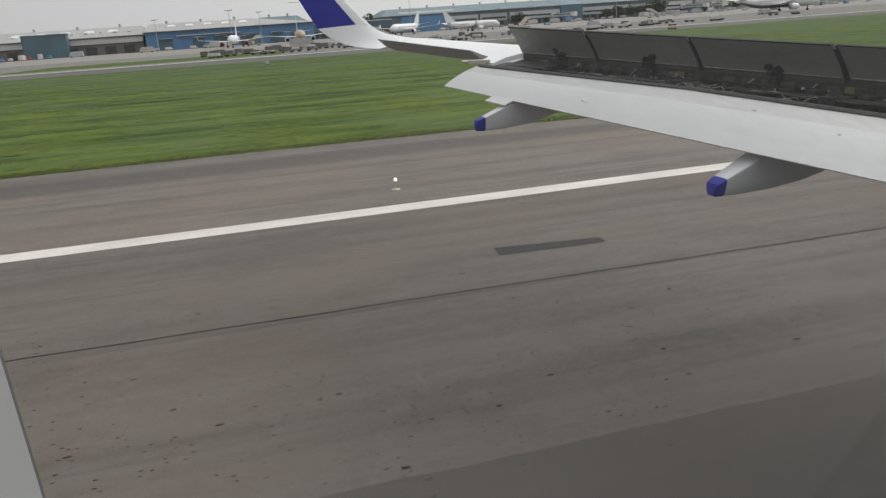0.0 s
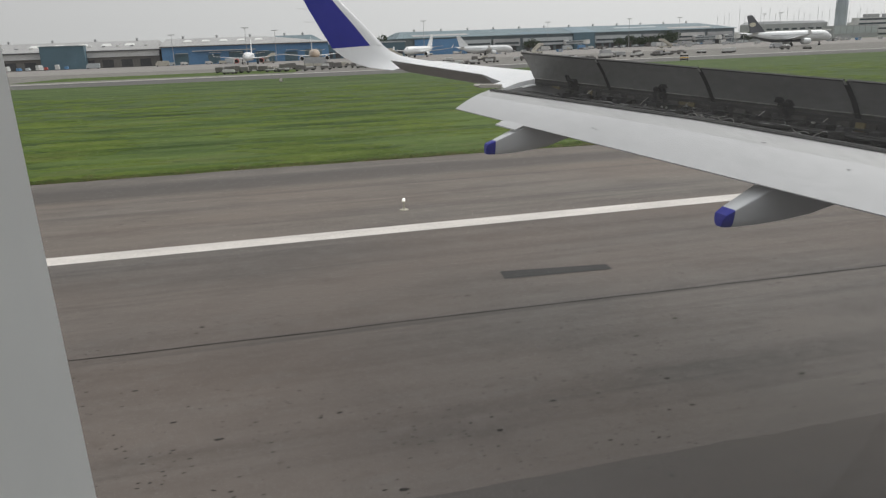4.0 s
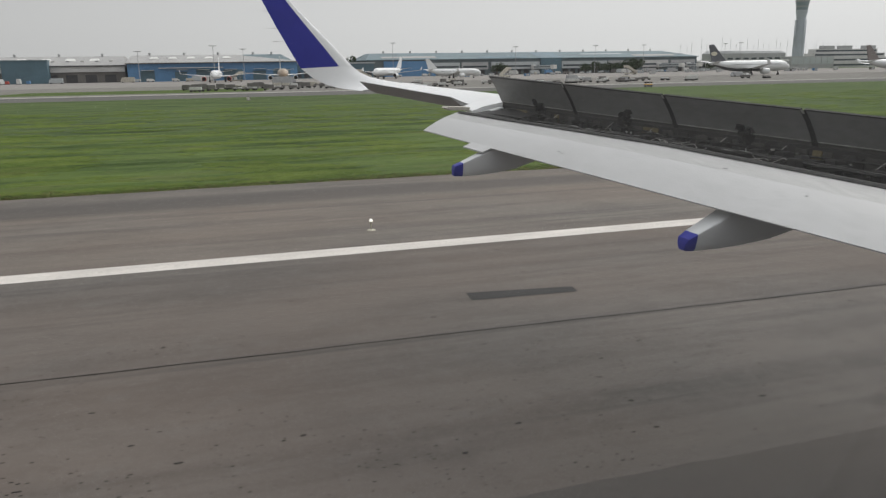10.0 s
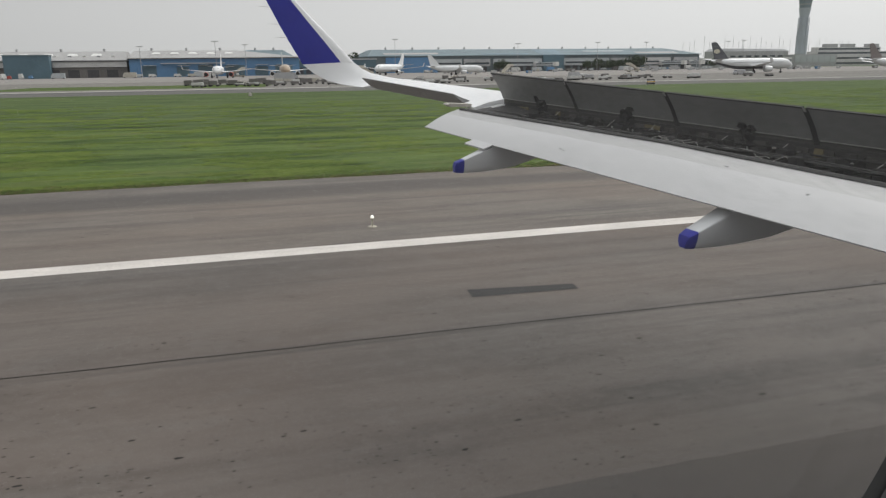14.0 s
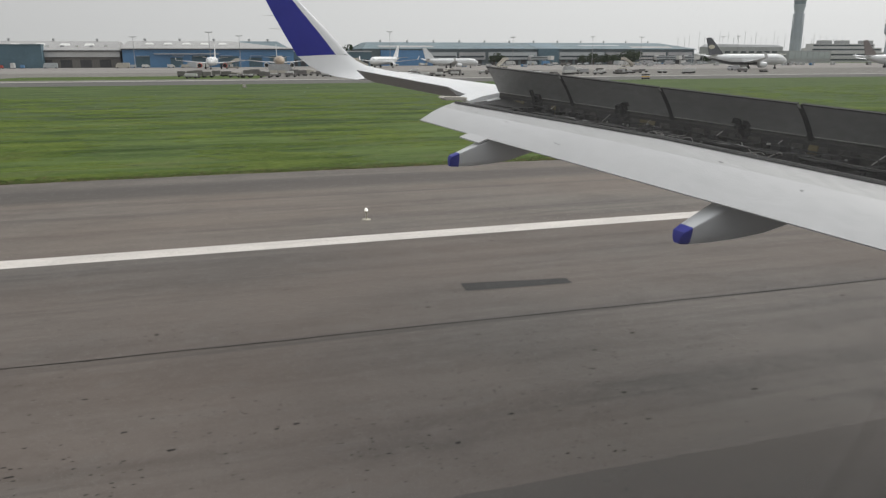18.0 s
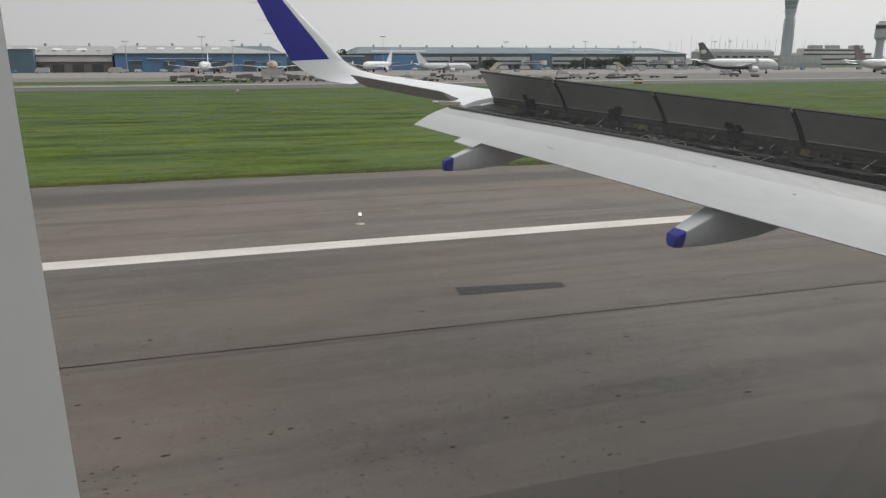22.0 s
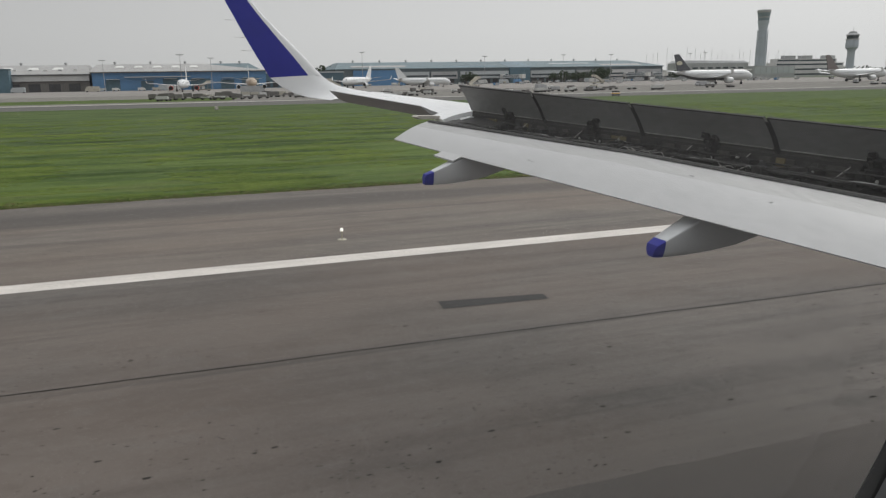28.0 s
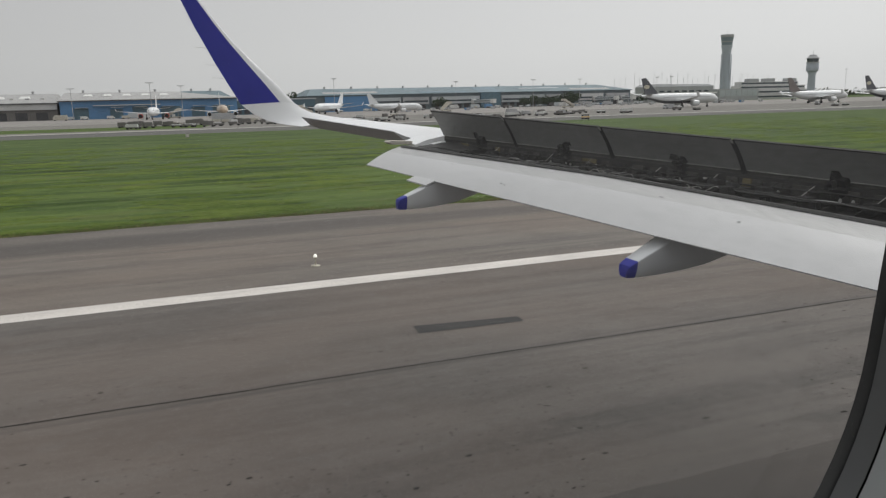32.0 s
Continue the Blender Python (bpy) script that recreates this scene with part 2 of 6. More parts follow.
def glass_clear(name, tint=(0.97, 0.98, 0.98)):
    """Thin clear pane: see-through, with the mirror gloss of its surface."""
    m = bpy.data.materials.new(name)
    m.use_nodes = True
    nt = m.node_tree
    nt.nodes.clear()
    out = nt.nodes.new("ShaderNodeOutputMaterial")
    tr = nt.nodes.new("ShaderNodeBsdfTransparent")
    tr.inputs[0].default_value = (*tint, 1)
    gl = nt.nodes.new("ShaderNodeBsdfGlossy")
    gl.inputs["Roughness"].default_value = 0.08
    fr = nt.nodes.new("ShaderNodeFresnel")
    fr.inputs[0].default_value = 1.1
    mx = nt.nodes.new("ShaderNodeMixShader")
    nt.links.new(fr.outputs[0], mx.inputs[0])
    nt.links.new(tr.outputs[0], mx.inputs[1])
    nt.links.new(gl.outputs[0], mx.inputs[2])
    # fine scratches and grime that scatter a little daylight
    df = nt.nodes.new("ShaderNodeBsdfTranslucent")
    df.inputs[0].default_value = (0.9, 0.9, 0.9, 1)
    tc = nt.nodes.new("ShaderNodeTexCoord")
    nz = nt.nodes.new("ShaderNodeTexNoise")
    nz.inputs["Scale"].default_value, nz.inputs["Detail"].default_value = 6.0, 3
    nt.links.new(tc.outputs["Object"], nz.inputs["Vector"])
    mr = nt.nodes.new("ShaderNodeMapRange")
    mr.inputs[1].default_value, mr.inputs[2].default_value = 0.3, 0.8
    mr.inputs[3].default_value, mr.inputs[4].default_value = 0.012, 0.044
    nt.links.new(nz.outputs["Fac"], mr.inputs[0])
    m2 = nt.nodes.new("ShaderNodeMixShader")
    nt.links.new(mr.outputs[0], m2.inputs[0])
    nt.links.new(mx.outputs[0], m2.inputs[1])
    nt.links.new(df.outputs[0], m2.inputs[2])
    nt.links.new(m2.outputs[0], out.inputs[0])
    return m


ASPHALT = streaked("runway_asphalt", (0.125, 0.1095, 0.098), (0.049, 0.0455, 0.042), (0.149, 0.136, 0.1235), 3.0)
SHOULDER = streaked("shoulder_asphalt", (0.152, 0.133, 0.116), (0.062, 0.055, 0.050), (0.178, 0.157, 0.138), 11.0, band=(29.1, 1.3))
PATCH = streaked("fresh_asphalt", (0.03, 0.0285, 0.027), (0.022, 0.021, 0.02), (0.038, 0.036, 0.034), 23.0)
STRIP = streaked("smooth_dark_asphalt", (0.083, 0.079, 0.075), (0.056, 0.054, 0.052), (0.096, 0.092, 0.087), 31.0)
STAIN_PALE = material("dried_mud_film", (0.24, 0.22, 0.195), 0.85, vary=0.35, scale=1.2, fine=9, stretch=(0.4, 1, 1))
CRUMB = material("rubber_crumbs", (0.04, 0.036, 0.032), 0.95, vary=0.3, scale=3, spec=0.05)
STRIP_PALE = material("pale_sealed_metal", (0.4, 0.39, 0.365), 0.5, vary=0.25, scale=4, fine=20)
PIPE_PALE = material("pale_pipe_metal", (0.42, 0.42, 0.4), 0.35, metal=0.4, vary=0.15, scale=8)
TAR = material("tar_seal", (0.022, 0.02, 0.019), 0.95, vary=0.3, scale=3, spec=0.05)
LINE_WHITE = material("white_road_paint", (0.60, 0.56, 0.515), 0.75, vary=0.18, scale=1.2, fine=25, bump=0.3, stretch=(0.4, 1, 1))
LINE_YELLOW = material("yellow_road_paint", (0.62, 0.33, 0.045), 0.75, vary=0.15, scale=1.2, fine=25, bump=0.3)
GRASS_GROUND = turf("mown_grass", (0.056, 0.090, 0.022), (0.102, 0.144, 0.037), (0.013, 0.028, 0.008), (0.138, 0.13, 0.056))
FIELD = turf("rough_field_grass", (0.061, 0.092, 0.031), (0.09, 0.127, 0.041), (0.018, 0.034, 0.01), (0.125, 0.112, 0.052))
TUFT = turf("grass_tufts", (0.082, 0.122, 0.026), (0.125, 0.165, 0.035), (0.04, 0.07, 0.014), (0.15, 0.14, 0.055))
GRASS_BLADE = material("grass_blades", (0.125, 0.175, 0.036), 0.8, vary=0.3, scale=0.3, fine=4, island=0.3, stretch=(0.1, 1, 1), tint=(0.07, 0.105, 0.022), spec=0.15)
STRAW = material("dry_grass_blades", (0.2, 0.17, 0.075), 0.9, vary=0.25, scale=0.5, fine=5, island=0.4, spec=0.1)
SOIL = material("bare_soil", (0.2, 0.19, 0.172), 0.95, vary=0.25, scale=0.3, fine=3, bump=0.4, spec=0.1)
CONCRETE = material("apron_concrete", (0.255, 0.24, 0.222), 0.9, vary=0.12, scale=0.05, fine=0.8, stretch=(0.4, 1, 1), spec=0.1)
TAXI_GREY = material("taxiway_asphalt", (0.118, 0.114, 0.107), 0.9, vary=0.15, scale=0.08, fine=1.5, stretch=(0.2, 1, 1), spec=0.1)
FLAP_JOINT = material("flap_joint_grey", (0.43, 0.43, 0.43), 0.5, vary=0.06, scale=1.3)
PALE_ROAD = material("pale_road_concrete", (0.40, 0.385, 0.36), 0.9, vary=0.1, scale=0.05, fine=0.8, stretch=(0.3, 1, 1), spec=0.1)
WING_GREY = material("wing_grey_paint", (0.40, 0.405, 0.41), 0.38, vary=0.05, scale=0.9, fine=9, stretch=(1, 0.5, 1))
FLAP_GREY = material("flap_grey_paint", (0.49, 0.49, 0.487), 0.42, vary=0.055, scale=1.3, fine=12, stretch=(1, 0.35, 1))
WHITE_PAINT = material("white_aircraft_paint", (0.70, 0.705, 0.705), 0.3, vary=0.04, scale=1.5, fine=12)
BLUE_PAINT = material("blue_aircraft_paint", (0.018, 0.023, 0.26), 0.5, spec=0.15, vary=0.06, scale=1.5, fine=14)
SPOILER_DARK = material("spoiler_underside_grey", (0.2, 0.2, 0.195), 0.42, vary=0.14, scale=1.1, fine=16, stretch=(1, 0.5, 1))
POD_WHITE = material("pod_white_paint", (0.54, 0.55, 0.555), 0.34, vary=0.05, scale=2, fine=14)
AILERON_GREY = material("aileron_underside_grey", (0.25, 0.25, 0.25), 0.5, vary=0.08, scale=1.5, fine=12)
WEB_GREY = material("dark_web_primer", (0.058, 0.055, 0.048), 0.65, vary=0.3, scale=5, fine=25)
DULL = material("oily_dark_metal", (0.065, 0.063, 0.06), 0.5, metal=0.5, vary=0.25, scale=6)
STAIN_CREAM = material("weathered_cream_paint", (0.45, 0.42, 0.33), 0.7, vary=0.2, scale=6)
# grime plus the flap front's shading, both put into this darker grey
FLAP_SHADE_GRIME = material("flap_shaded_grimy_paint", (0.43, 0.427, 0.42), 0.5, vary=0.09, scale=3.2, fine=22, stretch=(1, 0.16, 1))
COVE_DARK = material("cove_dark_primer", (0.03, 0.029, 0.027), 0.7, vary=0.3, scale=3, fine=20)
BLACK_RUBBER = material("black_rubber", (0.014, 0.014, 0.014), 0.75, vary=0.2, scale=5)
STEEL = material("dull_steel", (0.32, 0.32, 0.31), 0.42, metal=0.8, vary=0.15, scale=6)
PRIMER_YELLOW = material("yellow_green_primer", (0.13, 0.105, 0.045), 0.7, vary=0.25, scale=4)
PANEL_CREAM = material("cabin_panel_plastic", (0.66, 0.68, 0.68), 0.55, vary=0.03, scale=4, fine=60)
# lining kept pale to bounce daylight onto the window surround
CABIN_PALE = material("cabin_lining_grey", (0.7, 0.7, 0.7), 0.8, vary=0.05, scale=2)
HINGE_BEIGE = material("beige_composite", (0.48, 0.45, 0.4), 0.6, vary=0.12, scale=5)
BEZEL_GREY = material("bezel_grey_plastic", (0.2, 0.2, 0.205), 0.5, vary=0.05, scale=4, fine=60)
PANE = glass_clear("window_acrylic")


# ---- mesh helpers ----
def box(x0, x1, y0, y1, z0, z1):
    v = [(x, y, z) for z in (z0, z1) for y in (y0, y1) for x in (x0, x1)]
    f = [(0, 2, 3, 1), (4, 5, 7, 6), (0, 1, 5, 4), (2, 6, 7, 3), (0, 4, 6, 2), (1, 3, 7, 5)]
    return v, f


def loft(sections, caps=True, closed=True):
    """A skin through loops of points that all have the same count."""
    n = len(sections[0])
    v = [tuple(p) for s in sections for p in s]
    f = []
    for i in range(len(sections) - 1):
        for j in range(n if closed else n - 1):
            k = (j + 1) % n
            f.append((i * n + j, i * n + k, (i + 1) * n + k, (i + 1) * n + j))
    if caps and closed:
        f.append(tuple(reversed(range(n))))
        f.append(tuple(range((len(sections) - 1) * n, len(sections) * n)))
    return v, f


def tube(path, r, n=6):
    secs = []
    pts = [Vector(p) for p in path]
    for i, p in enumerate(pts):
        d = (pts[min(i + 1, len(pts) - 1)] - pts[max(i - 1, 0)]).normalized()
        side = d.cross(Vector((0, 0, 1)))
        side = side.normalized() if side.length > 1e-4 else Vector((1, 0, 0))
        up = side.cross(d)
        secs.append([p + r * (math.cos(a) * side + math.sin(a) * up) for a in (2 * math.pi * k / n for k in range(n))])
    return loft(secs)


def revolve(profile, cx=0.0, cy=0.0, n=16, squash=1.0):
    """A body of revolution about the upright axis; profile: (radius, height) from below."""
    return loft([[(cx + r * math.cos(a), cy + r * squash * math.sin(a), z) for a in (2 * math.pi * k / n for k in range(n))] for r, z in profile])


def merge(*things):
    v, f = [], []
    for tv, tf in things:
        o = len(v)
        v += list(tv)
        f += [tuple(i + o for i in face) for face in tf]
    return v, f


def moved(vf, m):
    return [tuple(m @ Vector(p)) for p in vf[0]], vf[1]


def mesh(name, vf, mat, smooth=0.0, bevel=0.0, segments=2):
    me = bpy.data.meshes.new(name)
    me.from_pydata([tuple(p) for p in vf[0]], [], vf[1])
    bm = bmesh.new()
    bm.from_mesh(me)
    bmesh.ops.recalc_face_normals(bm, faces=bm.faces)
    if bevel:
        edges = [e for e in bm.edges if e.is_manifold and e.calc_face_angle(0) > 0.6]
        bmesh.ops.bevel(bm, geom=edges, offset=bevel, segments=segments, affect="EDGES", clamp_overlap=True)
    if smooth:
        for face in bm.faces:
            face.smooth = True
        for e in bm.edges:
            e.smooth = e.calc_face_angle(3.2) < radians(smooth)
    bm.to_mesh(me)
    bm.free()
    me.materials.append(mat)
    return me


def part(name, vf, mat, parent, label="", smooth=0.0, bevel=0.0):
    ob = new(name, mesh(name, vf, mat, smooth, bevel))
    ob.parent = parent
    if label:
        ob["label"] = label
    return ob


def thing(name, at=(0, 0, 0), turn=0.0, label="", category="", group="", kind=""):
    ob = new(name)
    ob.matrix_basis = pose(*at, 0, 0, turn)
    return tagged(ob, label, category, group, kind)


def setting(name, vf, mat, label="", category="", smooth=0.0):
    return tagged(new(name, mesh(name, vf, mat, smooth)), label, category, "", "structure")


def sheet(x0, x1, y0, y1, z, nx=1, ny=1):
    v = [(x0 + (x1 - x0) * i / nx, y0 + (y1 - y0) * j / ny, z) for j in range(ny + 1) for i in range(nx + 1)]
    f = [(j * (nx + 1) + i, j * (nx + 1) + i + 1, (j + 1) * (nx + 1) + i + 1, (j + 1) * (nx + 1) + i) for j in range(ny) for i in range(nx)]
    return v, f


# ---- ground, runway, markings ----
rng = random.Random(7)
setting("ground", sheet(-4500, 4500, -4400, 4500, -0.06, 4, 4), FIELD, "wide flat airfield of short green grass", "ground")
RUN_W, EDGE_Y, GRASS_Y = -25.0, 19.2, 32.4
setting("runway", sheet(-900, 1500, RUN_W, EDGE_Y, 0.0), ASPHALT, "worn grey runway asphalt with rubber streaks", "runway")
shoulder_edge = [(x, GRASS_Y + 0.25 * noise.noise((x * 0.35, 1.7, 0)) + 0.1 * noise.noise((x * 1.7, 4.1, 0)), 0.004) for x in [-60 + 0.5 * i for i in range(340)]]
high = [(-900, GRASS_Y, 0.004)] + shoulder_edge + [(1500, GRASS_Y, 0.004)]
low = [(p[0], EDGE_Y, 0.002) for p in high]
setting("runway_shoulder", loft([low, high], caps=False, closed=False), SHOULDER, "brownish asphalt shoulder with a grimy dark stripe", "runway")
edge_v = sheet(-700, 190, EDGE_Y - 0.4, EDGE_Y + 0.4, 0.006, 60, 1)
setting("runway_edge_line", edge_v, LINE_WHITE, "white painted line along the runway edge", "marking")
strip_x = [-60 + 0.4 * i for i in range(450)]
strip_edge = [(x, 6.9 + 0.05 * noise.noise((x * 0.9, 3.3, 0)) + 0.03 * noise.noise((x * 3.7, 8.1, 0)), 0.005) for x in strip_x]
setting("dark_asphalt_strip", loft([[(x, -7.0, 0.005) for x in strip_x], strip_edge], caps=False, closed=False), STRIP, "darker smooth asphalt lane along the runway", "runway")

# sealed crack that wanders along the asphalt
crack_path = [(-8 + 0.6 * i, 12.42 + 0.05 * noise.noise((i * 0.31, 0.2, 0)) + 0.03 * noise.noise((i * 1.3, 5.2, 0)) - 0.02 * i * 0.6, 0.0) for i in range(75)]
crack_l = [(x, y - 0.014 - 0.010 * noise.noise((x * 3, 9, 0)), 0.007) for x, y, z in crack_path]
crack_r = [(x, y + 0.014 + 0.010 * noise.noise((x * 3, 2, 0)), 0.007) for x, y, z in crack_path]
setting("crack_sealant", loft([crack_l, crack_r], caps=False, closed=False), TAR, "thin black tar line sealing a crack in the asphalt", "marking")

# squares of fresh asphalt let into the runway
def relaid(pts):
    o = new("asphalt_patch", mesh("asphalt_patch", ([(x, y, 0.007) for x, y in pts], [tuple(range(len(pts)))]), PATCH))
    return tagged(o, "dark rectangle of fresh asphalt let into the runway", "patch", "asphalt patches", "structure")


relaid([(-26.2, 14.2), (-23.8, 14.0), (-23.5, 14.4), (-25.9, 14.65)])
relaid([(-13.7, 7.4), (-10.4, 7.3), (-10.38, 8.55), (-10.55, 8.62), (-13.62, 8.6)])
relaid([(4.84, 14.5), (7.2, 14.18), (7.16, 13.8), (4.78, 13.95)])
relaid([(-57.0, 7.0), (-52.5, 7.0), (-52.3, 8.4), (-56.6, 8.6)])
relaid([(-47.0, 8.0), (-40.0, 7.8), (-40.0, 9.8), (-47.4, 9.9)])
relaid([(-748.0, 7.2), (-742.5, 7.2), (-742.5, 8.8), (-748.0, 8.8)])
relaid([(-558.0, 7.0), (-550.0, 7.0), (-550.0, 11.0), (-557.0, 11.0)])
relaid([(-524.0, 6.4), (-518.0, 6.4), (-518.0, 8.0), (-524.0, 8.0)])
relaid([(62.0, 8.1), (66.5, 8.1), (66.5, 9.6), (62.0, 9.6)])
relaid([(-41.0, 8.6), (-35.0, 8.6), (-35.0, 10.2), (-41.0, 10.2)])

# pale dried stains near the edge line and out on the asphalt
def stain(x, y, w, d, seed):
    pts = []
    for k in range(40):
        a = 2 * math.pi * k / 40
        r = 1 + 0.45 * noise.noise((math.cos(a) * 2 + seed, math.sin(a) * 2, 0.3)) + 0.2 * noise.noise((math.cos(a) * 6 + seed, math.sin(a) * 6, 4.0))
        pts.append((x + w * r * math.cos(a), y + d * r * math.sin(a), 0.0045))
    o = new("pale_stain", mesh("pale_stain", (pts, [tuple(range(40))]), STAIN_PALE))
    return tagged(o, "ragged pale stain dried on the runway asphalt", "stain", "pale stains", "structure")


for k, (x, y, w, d) in enumerate(((-172, 20.4, 3.2, 0.5), (-166, 20.7, 2.6, 0.4), (-421, 13.6, 3.5, 0.7), (-428, 12.6, 1.6, 0.3), (-686, 14.8, 2.4, 0.5), (-480, 20.2, 2.8, 0.4))):
    stain(x, y, w, d, 3.7 * k)

# loose grit, pits and rubber crumbs on the asphalt
cv, cf = [], []
for i in range(3800):
    x = rng.uniform(-5, 22)
    y = rng.uniform(4.8, 13.5) if i % 7 else rng.uniform(13, 27)
    if noise.noise((x * 0.25, y * 0.3, 3.1)) < -0.35 + 0.45 * rng.random():
        continue
    s = rng.uniform(0.006, 0.02) * (2.0 if rng.random() < 0.07 else 1.0)
    n0 = len(cv)
    for a in range(6):
        ang = a * math.pi / 3 + rng.uniform(-0.3, 0.3)
        cv.append((x + 1.9 * s * math.cos(ang) * rng.uniform(0.6, 1.2), y + s * math.sin(ang) * rng.uniform(0.6, 1.2), 0.0))
    cv.append((x, y, s * 0.25))
    cf += [(n0 + a, n0 + (a + 1) % 6, n0 + 6) for a in range(6)]
grit = new("runway_grit", mesh("runway_grit", (cv, cf), CRUMB))
tagged(grit, "small dark crumbs of rubber and asphalt scattered on the runway", "debris", "", "stuff")

def lerp_f(a, b, u):
    return a + (b - a) * u


# far side: parallel taxiway, dusty verge, concrete apron
setting("taxiway", sheet(-1200, 1800, 158, 188, -0.05, 1, 1), TAXI_GREY, "grey asphalt taxiway beyond the grass", "taxiway")
setting("verge", sheet(-1200, 1800, 192, 318, -0.052, 1, 1), SOIL, "dusty pale brown verge between taxiway and apron", "ground")
setting("perimeter_road", sheet(-1200, 1800, 188, 193, -0.049, 1, 1), PALE_ROAD, "narrow pale concrete service road beside the taxiway", "road")
setting("apron", sheet(-1200, 1800, 318, 640, -0.05, 1, 1), CONCRETE, "pale concrete aircraft apron before the terminal", "apron")

for x0, x1, y0, y1 in ((-58, 12, 205, 246), (-190, -75, 204, 238)):
    edge = [(lerp_f(x0, x1, k / 24) , y0 + 3 * noise.noise((k * 0.7, x0, 0)), -0.046) for k in range(25)]
    back = [(p[0] + 6, y1 + 5 * noise.noise((k * 0.6, x1, 2.0)), -0.046) for k, p in enumerate(edge)]
    setting("grass_island", loft([edge, back], caps=False, closed=False), GRASS_GROUND, "rough patch of grass between taxiway and apron", "grass")

# the turf beside the runway is uneven, in low ridges along the mower's way
turf_rows = [GRASS_Y + 1.0 + 0.3 * j for j in range(110)]
turf_cols = [-46 + 1.6 * i for i in range(96)]
turf_v = [(x, y, -0.045 + min(1.0, j / 4) * (0.16 * max(0.0, noise.noise((x * 0.07, y * 0.8, 2.0))) + 0.12 * max(0.0, noise.noise((x * 0.2, y * 1.5, 5.0)) - 0.1) + 0.03 * noise.noise((x * 0.6, y * 1.6, 1.0)))) for j, y in enumerate(turf_rows) for x in turf_cols]
nc = len(turf_cols)
turf_f = [(j * nc + i, j * nc + i + 1, (j + 1) * nc + i + 1, (j + 1) * nc + i) for j in range(len(turf_rows) - 1) for i in range(nc - 1)]
setting("turf", (turf_v, turf_f), GRASS_GROUND, "uneven streaky mown turf beside the runway", "grass")

# grass: blades gathered in tufts, thickest along the asphalt's edge
def grass_field(name, count, mat, label, x0, x1, y_of, height, seed):
    r = random.Random(seed)
    v, f = [], []
    for i in range(count):
        y = y_of(r)
        x = r.uniform(x0, x1) * (0.45 + 0.55 * y / 40) + 4
        edge = y - GRASS_Y
        clump = noise.noise((x * 0.09, y * 0.42, seed)) + 0.5 * noise.noise((x * 0.3, y * 1.1, seed + 4))
        if edge > 1.8 * r.random() ** 2 and (edge > 9 or clump < 0.45 + 0.4 * r.random()):
            continue
        big = height * r.uniform(0.5, 1.3) * (1 + 0.8 * max(0, noise.noise((x * 0.2, y * 0.6, 8.0))))
        for k in range(4):
            a, lean = r.uniform(0, 6.283), r.uniform(0.6, 2.2) * big
            bx, by = x + r.uniform(-0.3, 0.3), y + r.uniform(-0.06, 0.06)
            w = r.uniform(0.010, 0.02) * (0.5 + y / 40)
            n0 = len(v)
            v += [(bx - w, by, -0.06), (bx + w, by, -0.06), (bx + lean * math.cos(a), by + lean * math.sin(a), big - 0.06)]
            f.append((n0, n0 + 1, n0 + 2))
    ob = new(name, mesh(name, (v, f), mat))
    return tagged(ob, label, "grass", "", "stuff")


grass_field("grass", 90000, GRASS_BLADE, "short green grass along the runway", -24, 64, lambda r: GRASS_Y + 0.05 + 9 * r.random() ** 2.2, 0.075, 5)
# low lying tufts out in the field, combed along by the mower
tr = random.Random(77)
tv, tf = [], []
for i in range(48000):
    y = GRASS_Y + 1.2 + 75 * tr.random() ** 1.7
    x = tr.uniform(-26, 66) * (0.45 + 0.55 * y / 40) + 4
    if noise.noise((x * 0.16, y * 0.5, 6.0)) + 0.6 * noise.noise((x * 0.5, y * 1.4, 9.0)) < 0.12 + 0.3 * tr.random():
        continue
    for k in range(3):
        a = tr.choice((0.0, math.pi)) + tr.uniform(-0.6, 0.6)
        up, run = tr.uniform(0.02, 0.05), tr.uniform(0.3, 0.9)
        bx, by, w = x + tr.uniform(-0.4, 0.4), y + tr.uniform(-0.12, 0.12), tr.uniform(0.03, 0.08) * (0.4 + y / 60)
        n0 = len(tv)
        tv += [(bx, by - w, -0.03), (bx, by + w, 0.02), (bx + run * math.cos(a), by + run * math.sin(a) + w * 0.4, up), (bx + run * 1.2 * math.cos(a), by + run * 1.2 * math.sin(a) - w, up - 0.03)]
        tf.append((n0, n0 + 1, n0 + 2, n0 + 3))
tuft = new("grass_tufts", mesh("grass_tufts", (tv, tf), TUFT))
tagged(tuft, "low combed tufts of green grass in the field", "grass", "", "stuff")
grass_field("dry_grass", 2600, STRAW, "dry yellowed grass tufts at the asphalt edge", -22, 40, lambda r: GRASS_Y - 0.05 + 1.2 * r.random() ** 2 + (25 * r.random() if r.random() < 0.35 else 0), 0.13, 9)

# striped marker board on the grass
board = thing("marker_board", (94, 150, -0.06), -30, "small striped marker board on two short legs in the grass", "sign")
for z in (0.35, 0.75, 1.15):
    part("slat", box(-0.9, 0.9, -0.04, 0.04, z, z + 0.24), TAR if z != 0.75 else LINE_YELLOW, board)
for x in (-0.7, 0.7):
    part("leg", box(x - 0.04, x + 0.04, 0.04, 0.1, 0, 1.4), TAR, board)

# low white marker block in the grass
marker = thing("marker_block", (5.7, 139.0, -0.04), 15, "small white concrete marker block in the grass", "marker")
part("block", box(-0.25, 0.25, -0.2, 0.2, 0, 0.55), LINE_WHITE, marker, "", 0, 0.06)
